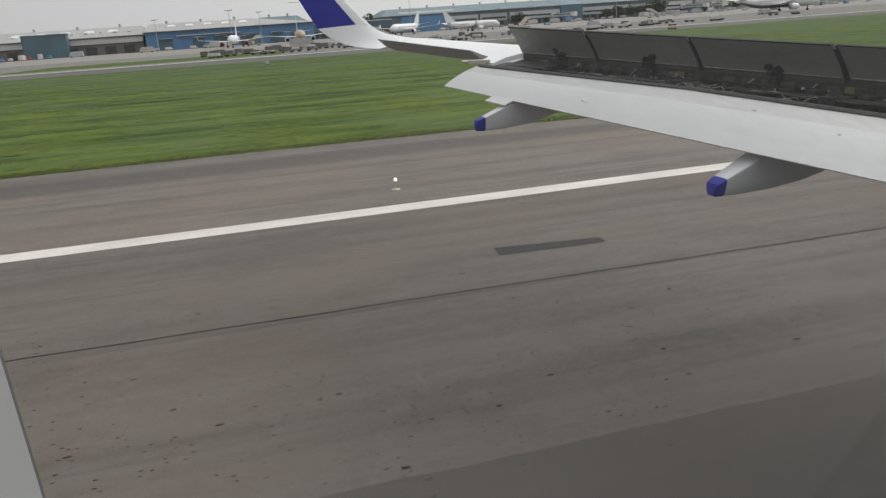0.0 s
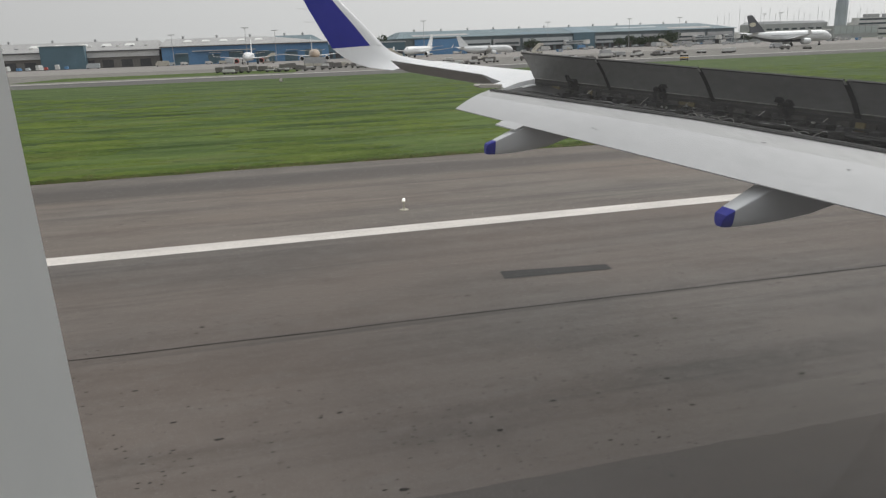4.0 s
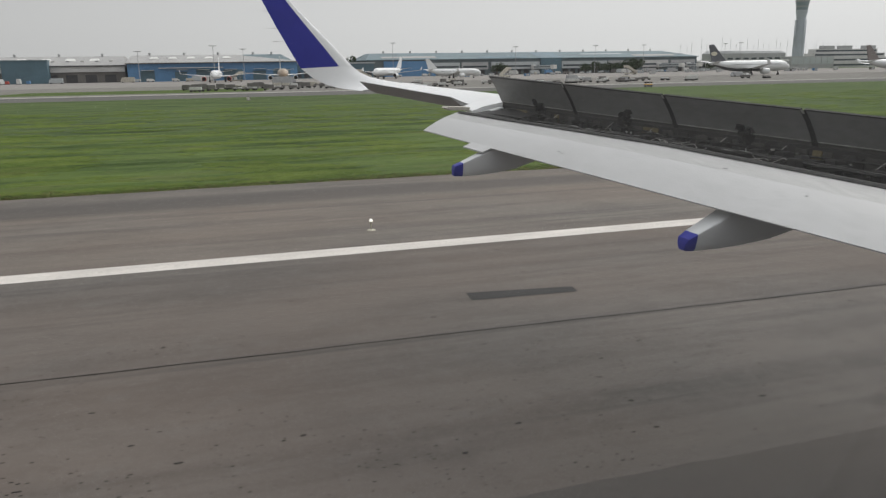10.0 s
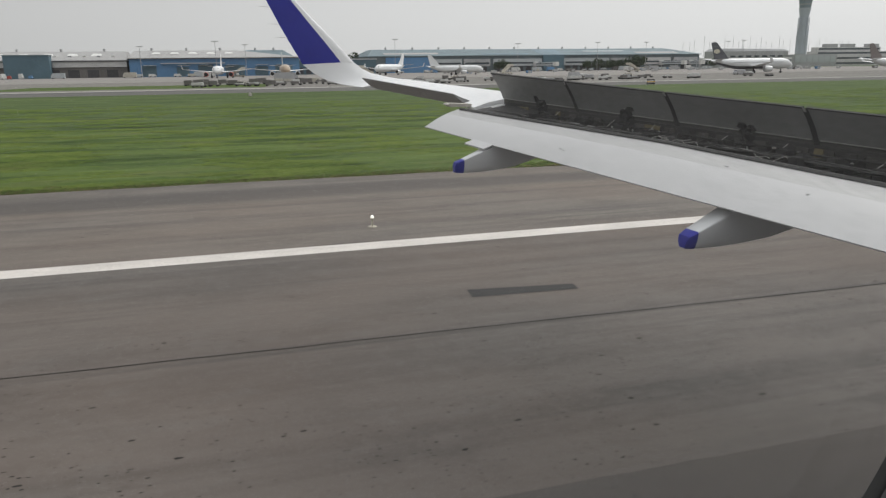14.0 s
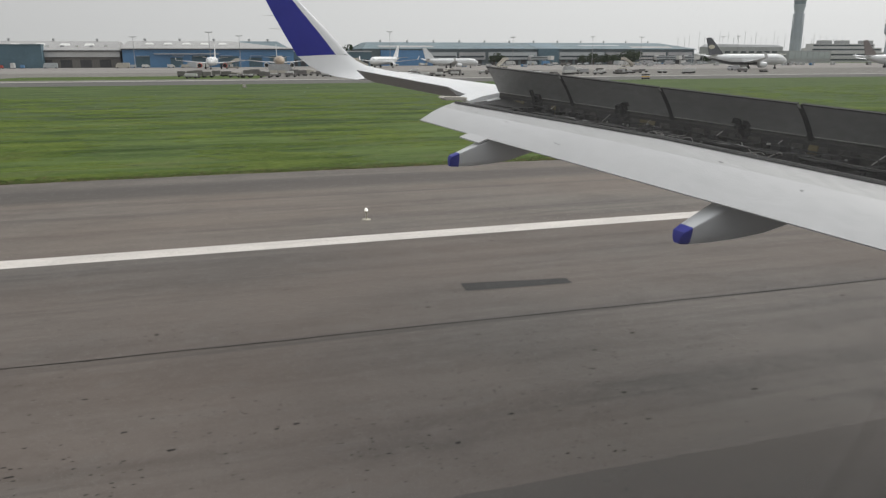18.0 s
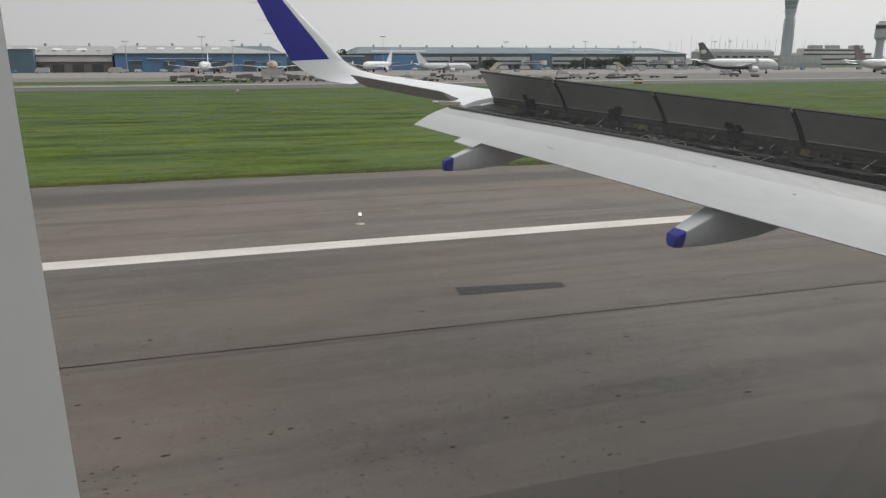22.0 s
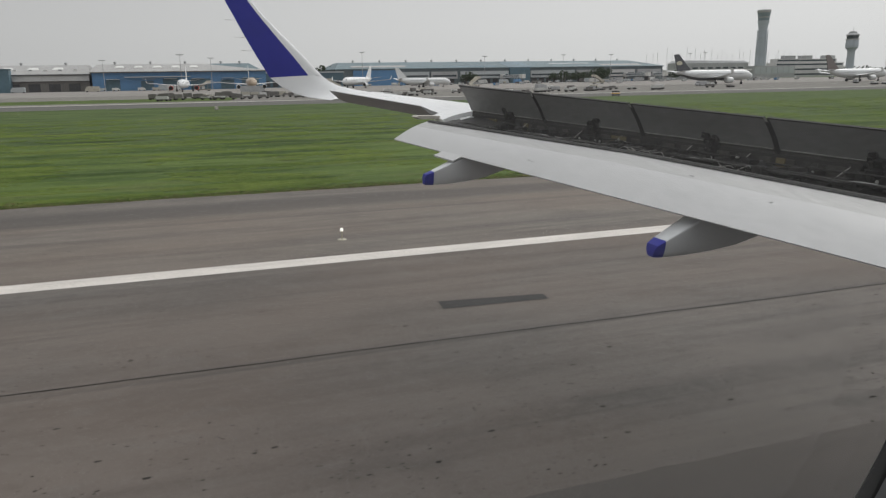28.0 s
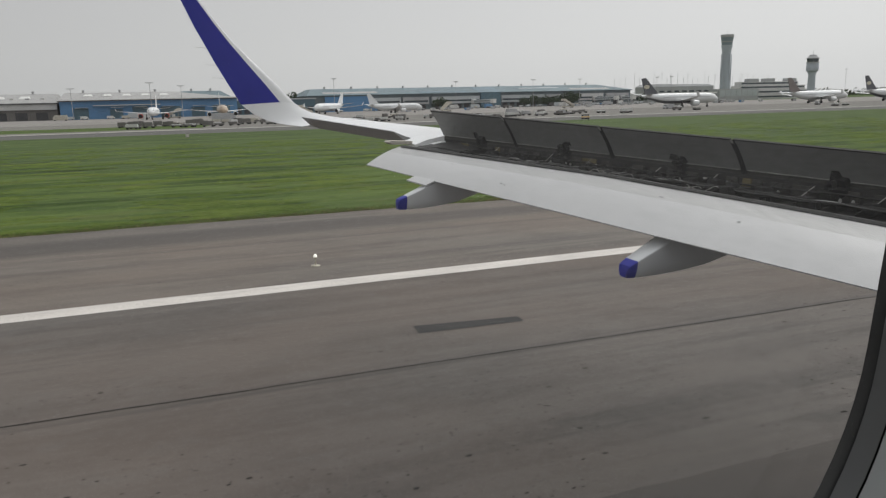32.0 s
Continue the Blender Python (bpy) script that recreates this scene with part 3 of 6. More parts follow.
part("footing", box(-0.32, 0.32, -0.28, 0.28, -0.02, 0.06), CONCRETE, marker, "", 0, 0.02)

# elevated edge lights
def edge_light(x, y):
    o = thing("runway_edge_light", (x, y, 0.0), 0, "small white lit runway edge lamp on a short yellow stem", "runway light", "runway edge lights")
    part("base_plate", revolve([(0.14, 0.0), (0.14, 0.012), (0.1, 0.03), (0.04, 0.035)], n=14), STAIN_CREAM, o, "", 40)
    part("stem", revolve([(0.022, 0.03), (0.022, 0.22), (0.045, 0.24), (0.052, 0.27)], n=10), STAIN_CREAM, o, "", 40)
    part("lens", revolve([(0.05, 0.27), (0.052, 0.29), (0.044, 0.335), (0.024, 0.36), (0.004, 0.365)], n=14), LAMP_WHITE, o, "glowing white glass lens", 60)
    return o


LAMP_WHITE = bpy.data.materials.new("lit_lamp_glass")
LAMP_WHITE.use_nodes = True
_b = LAMP_WHITE.node_tree.nodes["Principled BSDF"]
_b.inputs["Base Color"].default_value = (0.8, 0.8, 0.75, 1)
_b.inputs["Emission Color"].default_value = (1.0, 0.95, 0.85, 1)
_b.inputs["Emission Strength"].default_value = 0.8
light_one = edge_light(4.2, 21.6)
for dx in (-120, -60, 60, 120):
    copy_thing(light_one, pose(4.2 + dx, 21.6, 0))

# yellow markings further along the shoulder, where a side road leaves the runway
def yellow_bar(x, y, lean):
    o = new("shoulder_bar", mesh("shoulder_bar", ([(x, y, 0.0085), (x + 1.0, y, 0.0085), (x + 1.0 + lean, y + 7.0, 0.0085), (x + lean, y + 7.0, 0.0085)], [(0, 1, 2, 3)]), LINE_YELLOW))
    return tagged(o, "slanted yellow paint bar on the runway shoulder", "marking", "shoulder bars", "structure")


for i in range(8):
    yellow_bar(125 + 14 * i, 20.4, -4.0)
for dy in (0.0, 0.28):
    setting("shoulder_line", sheet(190, 420, 19.4 + dy, 19.55 + dy, 0.0065, 20, 1), LINE_YELLOW, "thin double yellow line along the runway shoulder", "marking")


# ---- the airliner: cabin window, wing, flap, spoilers ----
plane = thing("airliner", (0, 0, 0), 0, "white and blue airliner with raised spoilers on a runway", "aircraft")


def hinge(y):
    """Place of the spoiler hinge line, at that distance out along the wing."""
    if y < 4.4:
        return Vector((6.275 - 0.02 * (4.4 - y), y, 3.787 - 0.05 * (4.4 - y)))
    return Vector((4.42 + 0.265 * (11.4 - y), y, 4.13 - 0.049 * (11.4 - y)))


def nose(y):
    return 6.07 + 0.52 * (11.4 - y)


def lerp(a, b, u):
    return a + (b - a) * u


# wing box: an aerofoil from the nose back to the hinge line
def wing_section(y, rear=None):
    h = hinge(y)
    xr = h.x + 0.06 if rear is None else rear
    zr = h.z
    xn = nose(y)
    c = xn - xr
    thick = 0.17 * c if y < 11 else 0.12 * c
    up = [(u, 0.05 * c * math.sin(math.pi * u) - 0.06 * c * u * u) for u in (0, 0.1, 0.25, 0.4, 0.55, 0.7, 0.82, 0.92, 0.98)]
    tip_z = -0.06 * c - 0.02
    lo = [(u, -thick * (0.55 + 0.55 * math.sin(math.pi * (0.25 + 0.75 * u)))) for u in (0.98, 0.9, 0.75, 0.55, 0.3, 0.1, 0)]
    lo = [(u, max(z, -thick * (0.25 + 2.2 * (1 - u)) + tip_z * u)) for u, z in lo]
    return [(xr + u * c, y, zr + z) for u, z in up] + [(xn, y, zr + tip_z - 0.02)] + [(xr + u * c, y, zr + z) for u, z in lo]


stations = [0.22, 1.5, 3.0, 4.4, 5.5, 7, 8.5, 10, 11.4]
part("wing_box", loft([wing_section(y) for y in stations]), WING_GREY, plane, "light grey painted wing upper skin", 35)
# outer wing: the fixed skin reaches back to the aileron's hinge
out_st = [11.42, 11.95, 12.0, 13, 14, 14.6, 14.95]


def outer_rear(y):
    if y < 11.96:
        return 3.95
    return lerp(4.19, 3.12, (y - 12.0) / 2.95)


def outer_z(y):
    return 4.05 + 0.085 * (y - 11.4)


def outer_section(y):
    xr, xn, zr = outer_rear(y), nose(y), outer_z(y)
    c = xn - xr
    up = [(u, 0.065 * c * math.sin(math.pi * u ** 0.8) + 0.03 * u) for u in (0, 0.1, 0.25, 0.4, 0.55, 0.7, 0.82, 0.92, 0.98)]
    lo = [(u, -0.02 - 0.055 * c * math.sin(math.pi * min(1, 0.1 + u * 0.95))) for u in (0.98, 0.9, 0.75, 0.55, 0.3, 0.1, 0)]
    return [(xr + u * c, y, zr + z) for u, z in up] + [(xn, y, zr + 0.0)] + [(xr + u * c, y, zr + z) for u, z in lo]


part("outer_wing", loft([outer_section(y) for y in out_st]), WHITE_PAINT, plane, "pale painted outer wing skin", 35)
# aileron, trailing edge up
ail = []
for y in (12.02, 13.0, 14.0, 14.9):
    xh, zh = outer_rear(y) - 0.012, outer_z(y)
    c = lerp(0.42, 0.36, (y - 12) / 2.9)
    ail.append([(xh, y, zh + 0.0), (xh - 0.5 * c, y, zh + 0.075), (xh - 0.93 * c, y, zh + 0.155), (xh - 0.94 * c, y, zh + 0.145), (xh - 0.5 * c, y, zh + 0.0), (xh, y, zh - 0.085)])
part("aileron", loft(ail), AILERON_GREY, plane, "aileron turned up, dark grey underside showing", 30)
# fixed trailing edge panel behind the outermost spoiler's end
part("edge_panel", loft([[(4.40, y, 4.10), (3.96 - (y - 11.4) * 0.3, y, 4.015), (3.96 - (y - 11.4) * 0.3, y, 4.0), (4.40, y, 4.03)] for y in (11.2, 11.4)]), WHITE_PAINT, plane)


part("hinge_plate", loft([[(3.97, y, 4.10), (3.60, y, 4.118), (3.57, y, 4.095), (3.63, y, 4.06), (3.97, y, 4.05)] for y in (11.6, 11.9)]), HINGE_BEIGE, plane, "beige aileron hinge plate", 20)
# sharklet: white root that curves up, blue blade with a white nose
SHARK = [((2.80, 14.95, 4.31), (4.2, 14.95, 4.40)), ((2.64, 15.2, 4.335), (3.75, 15.2, 4.44)), ((2.43, 15.34, 4.37), (3.42, 15.36, 4.50)),
         ((2.2, 15.45, 4.44), (3.1, 15.47, 4.58)), ((1.94, 15.53, 4.58), (2.91, 15.55, 4.68)), ((1.72, 15.6, 4.77), (2.77, 15.6, 4.80)),
         ((1.50, 15.68, 5.18), (2.42, 15.68, 5.2)), ((1.30, 15.78, 5.58), (2.05, 15.78, 5.6)), ((1.12, 15.9, 5.98), (1.70, 15.9, 5.99)), ((0.96, 15.98, 6.32), (1.44, 15.98, 6.34)), ((0.75, 16.08, 6.85), (1.08, 16.08, 6.87)), ((0.64, 16.14, 7.15), (0.84, 16.14, 7.16))]


def blade_loop(i, u0, u1):
    te, le = Vector(SHARK[i][0]), Vector(SHARK[i][1])
    a, b = SHARK[max(i - 1, 0)], SHARK[min(i + 1, len(SHARK) - 1)]
    along = (Vector(b[0]) + Vector(b[1]) - Vector(a[0]) - Vector(a[1]))
    nrm = along.cross(le - te).normalized()
    c = (le - te).length
    us = [u0 + (u1 - u0) * k / 6 for k in range(7)]
    half = [0.045 * c * (max(0, u) ** 0.75) * math.sqrt(max(0, 1.0 - u ** 4)) * 1.35 + 0.003 for u in us]
    return [te + (le - te) * u + nrm * h for u, h in zip(us, half)] + [te + (le - te) * u - nrm * h for u, h in zip(reversed(us), reversed(half))]


shark = part("sharklet", loft([blade_loop(i, 0, 1) for i in range(6)]), WHITE_PAINT, plane, "white upturned wing tip root", 50)
blue_f = {5: 0.735, 6: 0.76, 7: 0.79, 8: 0.84, 9: 0.86, 10: 0.88, 11: 0.9}
part("blade", loft([blade_loop(i, 0, blue_f[i]) for i in range(5, 12)]), BLUE_PAINT, shark, "dark blue painted wing tip blade", 50)
part("leading_edge", loft([blade_loop(i, blue_f[i], 1) for i in range(5, 12)]), WHITE_PAINT, shark, "white leading edge strip", 50)
for k, (x, y, z) in enumerate([(1.42, 15.72, 5.3), (1.30, 15.78, 5.56), (1.16, 15.87, 5.9)]):
    part("static_wick", tube([(x, y, z), (x - 0.22, y + 0.01, z + 0.01)], 0.0025, 5), BLACK_RUBBER, shark)


# flap: lowered, seen from above, with a blunt outer end
def flap_le(y):
    if y > 7.2:
        u = (11.4 - y) / 4.2
        return Vector((lerp(3.67, 4.78, u), y, lerp(4.03, 3.83, u)))
    u = (7.2 - y) / 2.51
    return Vector((lerp(4.78, 5.45, u), y, lerp(3.83, 3.64, u)))


def flap_te(y):
    return Vector((3.1 + 0.225 * (11.4 - y), y, 3.78 - 0.0652 * (11.4 - y)))


def flap_loop(y, cut=0.0):
    a, b = flap_le(y), flap_te(y)
    d = b - a
    nrm = Vector((-d.z, 0, d.x)).normalized()
    if nrm.z < 0:
        nrm = -nrm
    c = d.length
    us = [0.0, 0.08, 0.2, 0.35, 0.5, 0.65, 0.8, 0.92, 1.0]
    up = [a + d * u + nrm * (0.055 * c * math.sin(math.pi * min(1, u * 0.9 + 0.1))) for u in us]
    lo = [a + d * u - nrm * (0.012 + 0.15 * c * (1 - u) * (0.35 + 0.65 * math.sin(math.pi * min(1, u + 0.25)))) for u in reversed(us)]
    return up + lo


FLAP_IN = 3.3
flap = part("flap", loft([flap_loop(y) for y in (FLAP_IN, 5, 6, 7.2, 8.5, 10, 11.0, 11.36)]), FLAP_GREY, plane, "light grey flap lowered behind the wing", 28)
def flap_top(y, u, lift=0.0):
    """A point on the flap's upper skin."""
    a, b = flap_le(y), flap_te(y)
    d = b - a
    nrm = Vector((-d.z, 0, d.x)).normalized()
    nrm = -nrm if nrm.z < 0 else nrm
    return a + d * u + nrm * (0.055 * d.length * math.sin(math.pi * min(1, u * 0.9 + 0.1)) + lift)


JOINT_U = [0.0, 0.08, 0.2, 0.35, 0.5, 0.65, 0.8, 0.92, 1.0]
for y in (10.62, 8.05):
    part("skin_joint", loft([[flap_top(y + s, u, 0.0012) for u in JOINT_U] for s in (-0.002, 0.002)], caps=False, closed=False), FLAP_JOINT, flap)
for y, u, w in ((10.45, 0.3, 0.02), (8.3, 0.7, 0.022), (8.22, 0.72, 0.012), (6.2, 0.3, 0.025), (7.75, 0.03, 0.07), (9.6, 0.42, 0.014), (5.2, 0.5, 0.015)):
    part("latch_plate", loft([[flap_top(y - w, u + s, 0.002), flap_top(y + w, u + s * 0.6, 0.004)] for s in (-0.016, 0.016)], caps=False, closed=False), SPOILER_DARK, flap)


# inboard flap beside the fuselage
inb = [[(5.45, y, 3.60 + 0.05 * (y - 3.9)), (5.1, y, 3.58 + 0.05 * (y - 3.9)), (4.72, y, 3.33 + 0.05 * (y - 3.9)), (5.0, y, 3.36 + 0.05 * (y - 3.9)), (5.4, y, 3.45 + 0.05 * (y - 3.9))] for y in (0.3, 2.0, 3.2)]
part("inboard_flap", loft(inb), FLAP_GREY, plane, "light grey inboard flap", 28)


# flap track fairings: tapered pods under the flap, blue end caps
def fairing(y0, pts, cap_n):
    """pts: along, bottom, top, half width."""
    def ring(x, zb, zt, w):
        h = zt - zb
        half = [(0.0, 1.0), (0.86, 1.0), (0.97, 0.985), (1.02, 0.94), (0.93, 0.55), (0.76, 0.24), (0.63, 0.09), (0.46, 0.0), (0.24, 0.0)]
        side = [(x, y0 + w * a, zb + h * b) for a, b in half]
        other = [(x, y0 - w * a, zb + h * b) for a, b in half[1:]]
        return side + [(x, y0, zb)] + list(reversed(other))
    rings = [ring(*p) for p in pts]
    pod = part("flap_track_fairing", loft(rings[cap_n:]), POD_WHITE, plane, "pale grey tapered pod under the flap", 24)
    part("end_cap", loft(rings[:cap_n + 1]), BLUE_PAINT, pod, "dark blue end cap", 28)
    return pod


fairing(5.80, [(4.066, 3.026, 3.092, 0.062), (4.086, 3.018, 3.138, 0.084), (4.168, 3.013, 3.184, 0.099), (4.415, 3.016, 3.308, 0.117), (4.672, 3.033, 3.436, 0.137), (4.992, 3.070, 3.528, 0.151), (5.404, 3.170, 3.601, 0.156), (5.954, 3.326, 3.674, 0.137), (6.778, 3.509, 3.692, 0.092)], 2)
fairing(9.60, [(3.030, 3.290, 3.380, 0.056), (3.050, 3.282, 3.426, 0.072), (3.155, 3.277, 3.463, 0.084), (3.390, 3.282, 3.564, 0.103), (3.629, 3.301, 3.659, 0.117), (3.915, 3.344, 3.726, 0.129), (4.297, 3.458, 3.821, 0.134), (5.157, 3.669, 3.907, 0.096)], 2)
# small tab that carries the flap's edge further back over the outer pod
tab_top = [flap_te(9.96) + Vector((0.06, 0, 0.03)), flap_te(9.98) + Vector((-0.11, 0, -0.046)), flap_te(9.48) + Vector((-0.115, 0, -0.049)), flap_te(9.46) + Vector((0.06, 0, 0.03))]
part("flap_tab", loft([tab_top, [p - Vector((0, 0, 0.018)) for p in tab_top]]), FLAP_GREY, flap)
# the front of the upper skin has grime and its darker shading painted in
flap.data.materials.append(FLAP_SHADE_GRIME)
for face in flap.data.polygons:
    if face.index % 18 < 3 and face.index < 18 * 7:
        face.material_index = 1


# spoilers: four raised panels, dark undersides, with rods and rubber seals
SPLITS = [11.38, 9.65, 7.9, 6.15, 4.42]


def raised(y, u, off=0.0):
    """A point on the raised panel: u from hinge to tip, off outwards from its underside."""
    h = hinge(y)
    up = Vector((-0.235 + 0.006 * (11.4 - y), 0, 0.44 - 0.0135 * (11.4 - y)))
    nrm = Vector((-up.z, 0, up.x)).normalized()
    return h + Vector((0.015, 0, 0.015)) + up * u + nrm * (off + 0.016 * math.sin(math.pi * u) * -1)


for k in range(4):
    yo, yi = SPLITS[k] - 0.02, SPLITS[k + 1] + 0.02
    loops = []
    for y in (yi, (yi + yo) / 2, yo):
        us = (0.09, 0.24, 0.42, 0.6, 0.8, 1.0)
        loops.append([raised(y, u) for u in us] + [raised(y, u, -0.012 - 0.045 * (1 - u)) for u in reversed(us)])
    sp = part("spoiler", loft(loops), SPOILER_DARK, plane, "raised spoiler panel with dark grey underside", 30)
    part("hinge_strip", loft([[raised(y, 0.085, 0.004), raised(y, 0.112, 0.010), raised(y, 0.112, -0.004), raised(y, 0.085, -0.006)] for y in (yi + 0.03, yo - 0.03)]), STRIP_PALE, sp, "bare metal hinge strip")
    part("seal_tip", loft([[raised(yi - 0.03 + w, u, 0.016) for u in (0.9, 1.0, 1.02)] for w in (-0.012, 0.02)], caps=False, closed=False), PIPE_PALE, sp, "pale worn seal tip")
    part("tip_strip", loft([[raised(y, 0.97, 0.003), raised(y, 1.012, 0.004), raised(y, 1.012, -0.02), raised(y, 0.97, -0.02)] for y in (yi, yo)]), COVE_DARK, sp)
    # rubber seal on the inboard edge, wide at the foot; its black includes gap shadow
    part("seal_and_gap_shade", loft([[raised(yi - 0.05 + w, u, 0.012) for u in (-0.1, 0.2, 0.45, 0.7, 0.9, 1.0)] for w in (-0.012, 0.05)] + [[raised(yi + 0.0, u, -0.02) for u in (-0.1, 0.2, 0.45, 0.7, 0.9, 1.0)]], caps=False, closed=False), BLACK_RUBBER, sp, "black rubber edge seal with the gap's shadow in it")
    # lug and actuator in the middle of the panel
    ym = (yi + yo) / 2 - 0.1
    lr = random.Random(40 + k)
    lumps = []
    for i in range(12):
        u0 = (0.22, 0.30, 0.12, 0.02, -0.1, -0.22, -0.34, 0.16, -0.05, -0.42, -0.5, -0.3)[i] + lr.uniform(-0.04, 0.04)
        c0 = ym + lr.uniform(-0.07, 0.07)
        w0, h0 = lr.uniform(0.03, 0.075), lr.uniform(0.05, 0.1)
        o0 = (0.015, 0.008, 0.04, 0.06, 0.08, 0.1, 0.11, 0.03, 0.09, 0.13, 0.12, 0.14)[i]
        lumps.append(loft([[raised(c0 - w0 * e, u0 - h0, o1), raised(c0 + w0 * lr.uniform(0.6, 1.1), u0 - h0 * lr.uniform(0.6, 1.0), o1), raised(c0 + w0 * e * lr.uniform(0.5, 1.0), u0 + h0, o1), raised(c0 - w0 * lr.uniform(0.3, 0.9), u0 + h0 * lr.uniform(0.7, 1.2), o1)] for o1, e in ((-0.012, 1.0), (o0, 0.95), (o0 + 0.02, 0.6))]))
    part("lug", merge(*lumps), BLACK_RUBBER, sp, "black sooty actuator lug", 20)
    foot, head = hinge(ym) + Vector((0.0, 0.0, -0.26)), raised(ym, 0.2, 0.06)
    part("actuator", merge(tube([foot, lerp(foot, head, 0.65)], 0.045, 10), tube([lerp(foot, head, 0.6), head], 0.022, 8)), COVE_DARK, sp, "dark hydraulic actuator", 40)

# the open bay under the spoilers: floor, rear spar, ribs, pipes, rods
part("rear_spar", loft([[hinge(y) + Vector((0.0, 0, -0.2)), raised(y, 0.12, -0.03), raised(y, 0.12, -0.05), hinge(y) + Vector((0.03, 0, -0.2))] for y in (4.42, 6, 8, 10, 11.36)]), WEB_GREY, plane, "dark rear spar behind the spoilers", 20)
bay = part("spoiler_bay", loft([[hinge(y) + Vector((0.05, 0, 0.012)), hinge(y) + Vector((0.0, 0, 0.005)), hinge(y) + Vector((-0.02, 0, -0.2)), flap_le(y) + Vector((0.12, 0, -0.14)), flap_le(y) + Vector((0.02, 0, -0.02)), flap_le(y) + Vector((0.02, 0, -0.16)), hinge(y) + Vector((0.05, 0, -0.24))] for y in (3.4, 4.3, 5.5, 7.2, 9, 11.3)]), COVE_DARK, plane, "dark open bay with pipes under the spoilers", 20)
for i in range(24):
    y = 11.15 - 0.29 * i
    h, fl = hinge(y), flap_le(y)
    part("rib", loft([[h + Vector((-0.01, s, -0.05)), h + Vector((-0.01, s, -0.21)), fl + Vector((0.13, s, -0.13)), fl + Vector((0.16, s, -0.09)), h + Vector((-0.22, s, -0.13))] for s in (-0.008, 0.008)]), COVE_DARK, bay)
for j, (dx, dz, r, mat) in enumerate([(-0.16, -0.14, 0.014, DULL), (-0.27, -0.12, 0.01, STEEL), (-0.36, -0.115, 0.018, COVE_DARK), (-0.10, -0.07, 0.011, COVE_DARK), (-0.42, -0.09, 0.008, DULL)]):
    path = []
    for i in range(60):
        y = 11.2 - i * 0.115
        h = hinge(y)
        w = 0.03 * noise.noise((y * 1.9, j * 3.7, 0.5))
        path.append(h + Vector((dx + w, 0, dz + 0.03 * noise.noise((y * 2.3, j * 2.1, 4.0)))))
    part("pipe", tube(path, r, 6), mat, bay, "thin hydraulic pipe", 60)
prng = random.Random(21)
for k in range(4):
    yo, yi = SPLITS[k], SPLITS[k + 1]
    for f, mat in ((0.40, STRIP_PALE), (0.80, STRIP_PALE), (0.2, DULL)):
        y = yo + (yi - yo) * (f + prng.uniform(-0.03, 0.03))
        p0 = hinge(y) + Vector((-0.2 + prng.uniform(-0.03, 0.03), 0.0, -0.15))
        p1 = raised(y - 0.09, 0.08, 0.02)
        part("strut", merge(tube([lerp(p0, p1, 0.1), lerp(p0, p1, 0.72)], 0.0055, 7), tube([lerp(p0, p1, -0.04), lerp(p0, p1, 0.14)], 0.011, 7)), mat, bay, "thin metal strut", 60)
    for j in range(5):
        y = yi + prng.uniform(0.04, 0.32)
        h = hinge(y)
        c, q = h + Vector((prng.uniform(-0.24, -0.1), 0, prng.uniform(-0.14, -0.05))), prng.uniform(0.008, 0.02)
        part("fitting", box(c.x - q, c.x + q, y - q * 1.5, y + q * 1.5, c.z - q * 0.7, c.z + q * 0.7), (STRIP_PALE, DULL, STEEL, BLACK_RUBBER, DULL)[j], bay, "", 0, 0.004)
    for j in range(4):
        y = yi + prng.uniform(-0.12, 0.2)
        c = hinge(y) + Vector((prng.uniform(-0.3, -0.16), 0, prng.uniform(-0.17, -0.1)))
        q = prng.uniform(0.035, 0.07)
        part("seal_foot", loft([[c + Vector((q * a * w, q * 1.3 * b * w, q * z)) for a, b in ((-1, -0.8), (0.7, -1), (1, 0.6), (-0.5, 1))] for z, w in ((-1.2, 1.0), (0.2, 1.0), (0.9, 0.6))]), BLACK_RUBBER, bay, "", 20)
for i, (ya, yb) in enumerate(((7.72, 7.3), (7.6, 7.18), (7.3, 6.95), (6.5, 6.15), (6.38, 6.02))):
    path = []
    for k in range(25):
        y = ya + (yb - ya) * k / 24
        bend = 0.07 * noise.noise((y * 4.6, i * 5.3, 1.0)) + 0.05 * noise.noise((y * 9.0, i * 2.2, 3.0))
        path.append(flap_le(y) + Vector((0.15 + 0.04 * (i % 3) + bend, 0, -0.01 + bend * 0.8)))
    part("pipe", tube([p + Vector((0.05, 0, 0.02)) for p in path], 0.004, 6), STRIP_PALE, bay, "thin bright metal pipe", 60)
for i in range(9):
    y = prng.uniform(4.7, 10.0)
    h = hinge(y)
    part("clamp", box(h.x - 0.19, h.x - 0.165, y - 0.016, y + 0.016, h.z - 0.12, h.z - 0.085), PIPE_PALE, bay, "", 0, 0.008)
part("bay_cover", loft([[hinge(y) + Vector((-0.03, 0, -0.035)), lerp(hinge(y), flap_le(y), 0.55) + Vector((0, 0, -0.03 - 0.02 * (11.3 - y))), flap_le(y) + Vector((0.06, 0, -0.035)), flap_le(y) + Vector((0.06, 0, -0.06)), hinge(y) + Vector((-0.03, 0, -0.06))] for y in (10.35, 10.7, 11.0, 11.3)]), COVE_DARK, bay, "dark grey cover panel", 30)
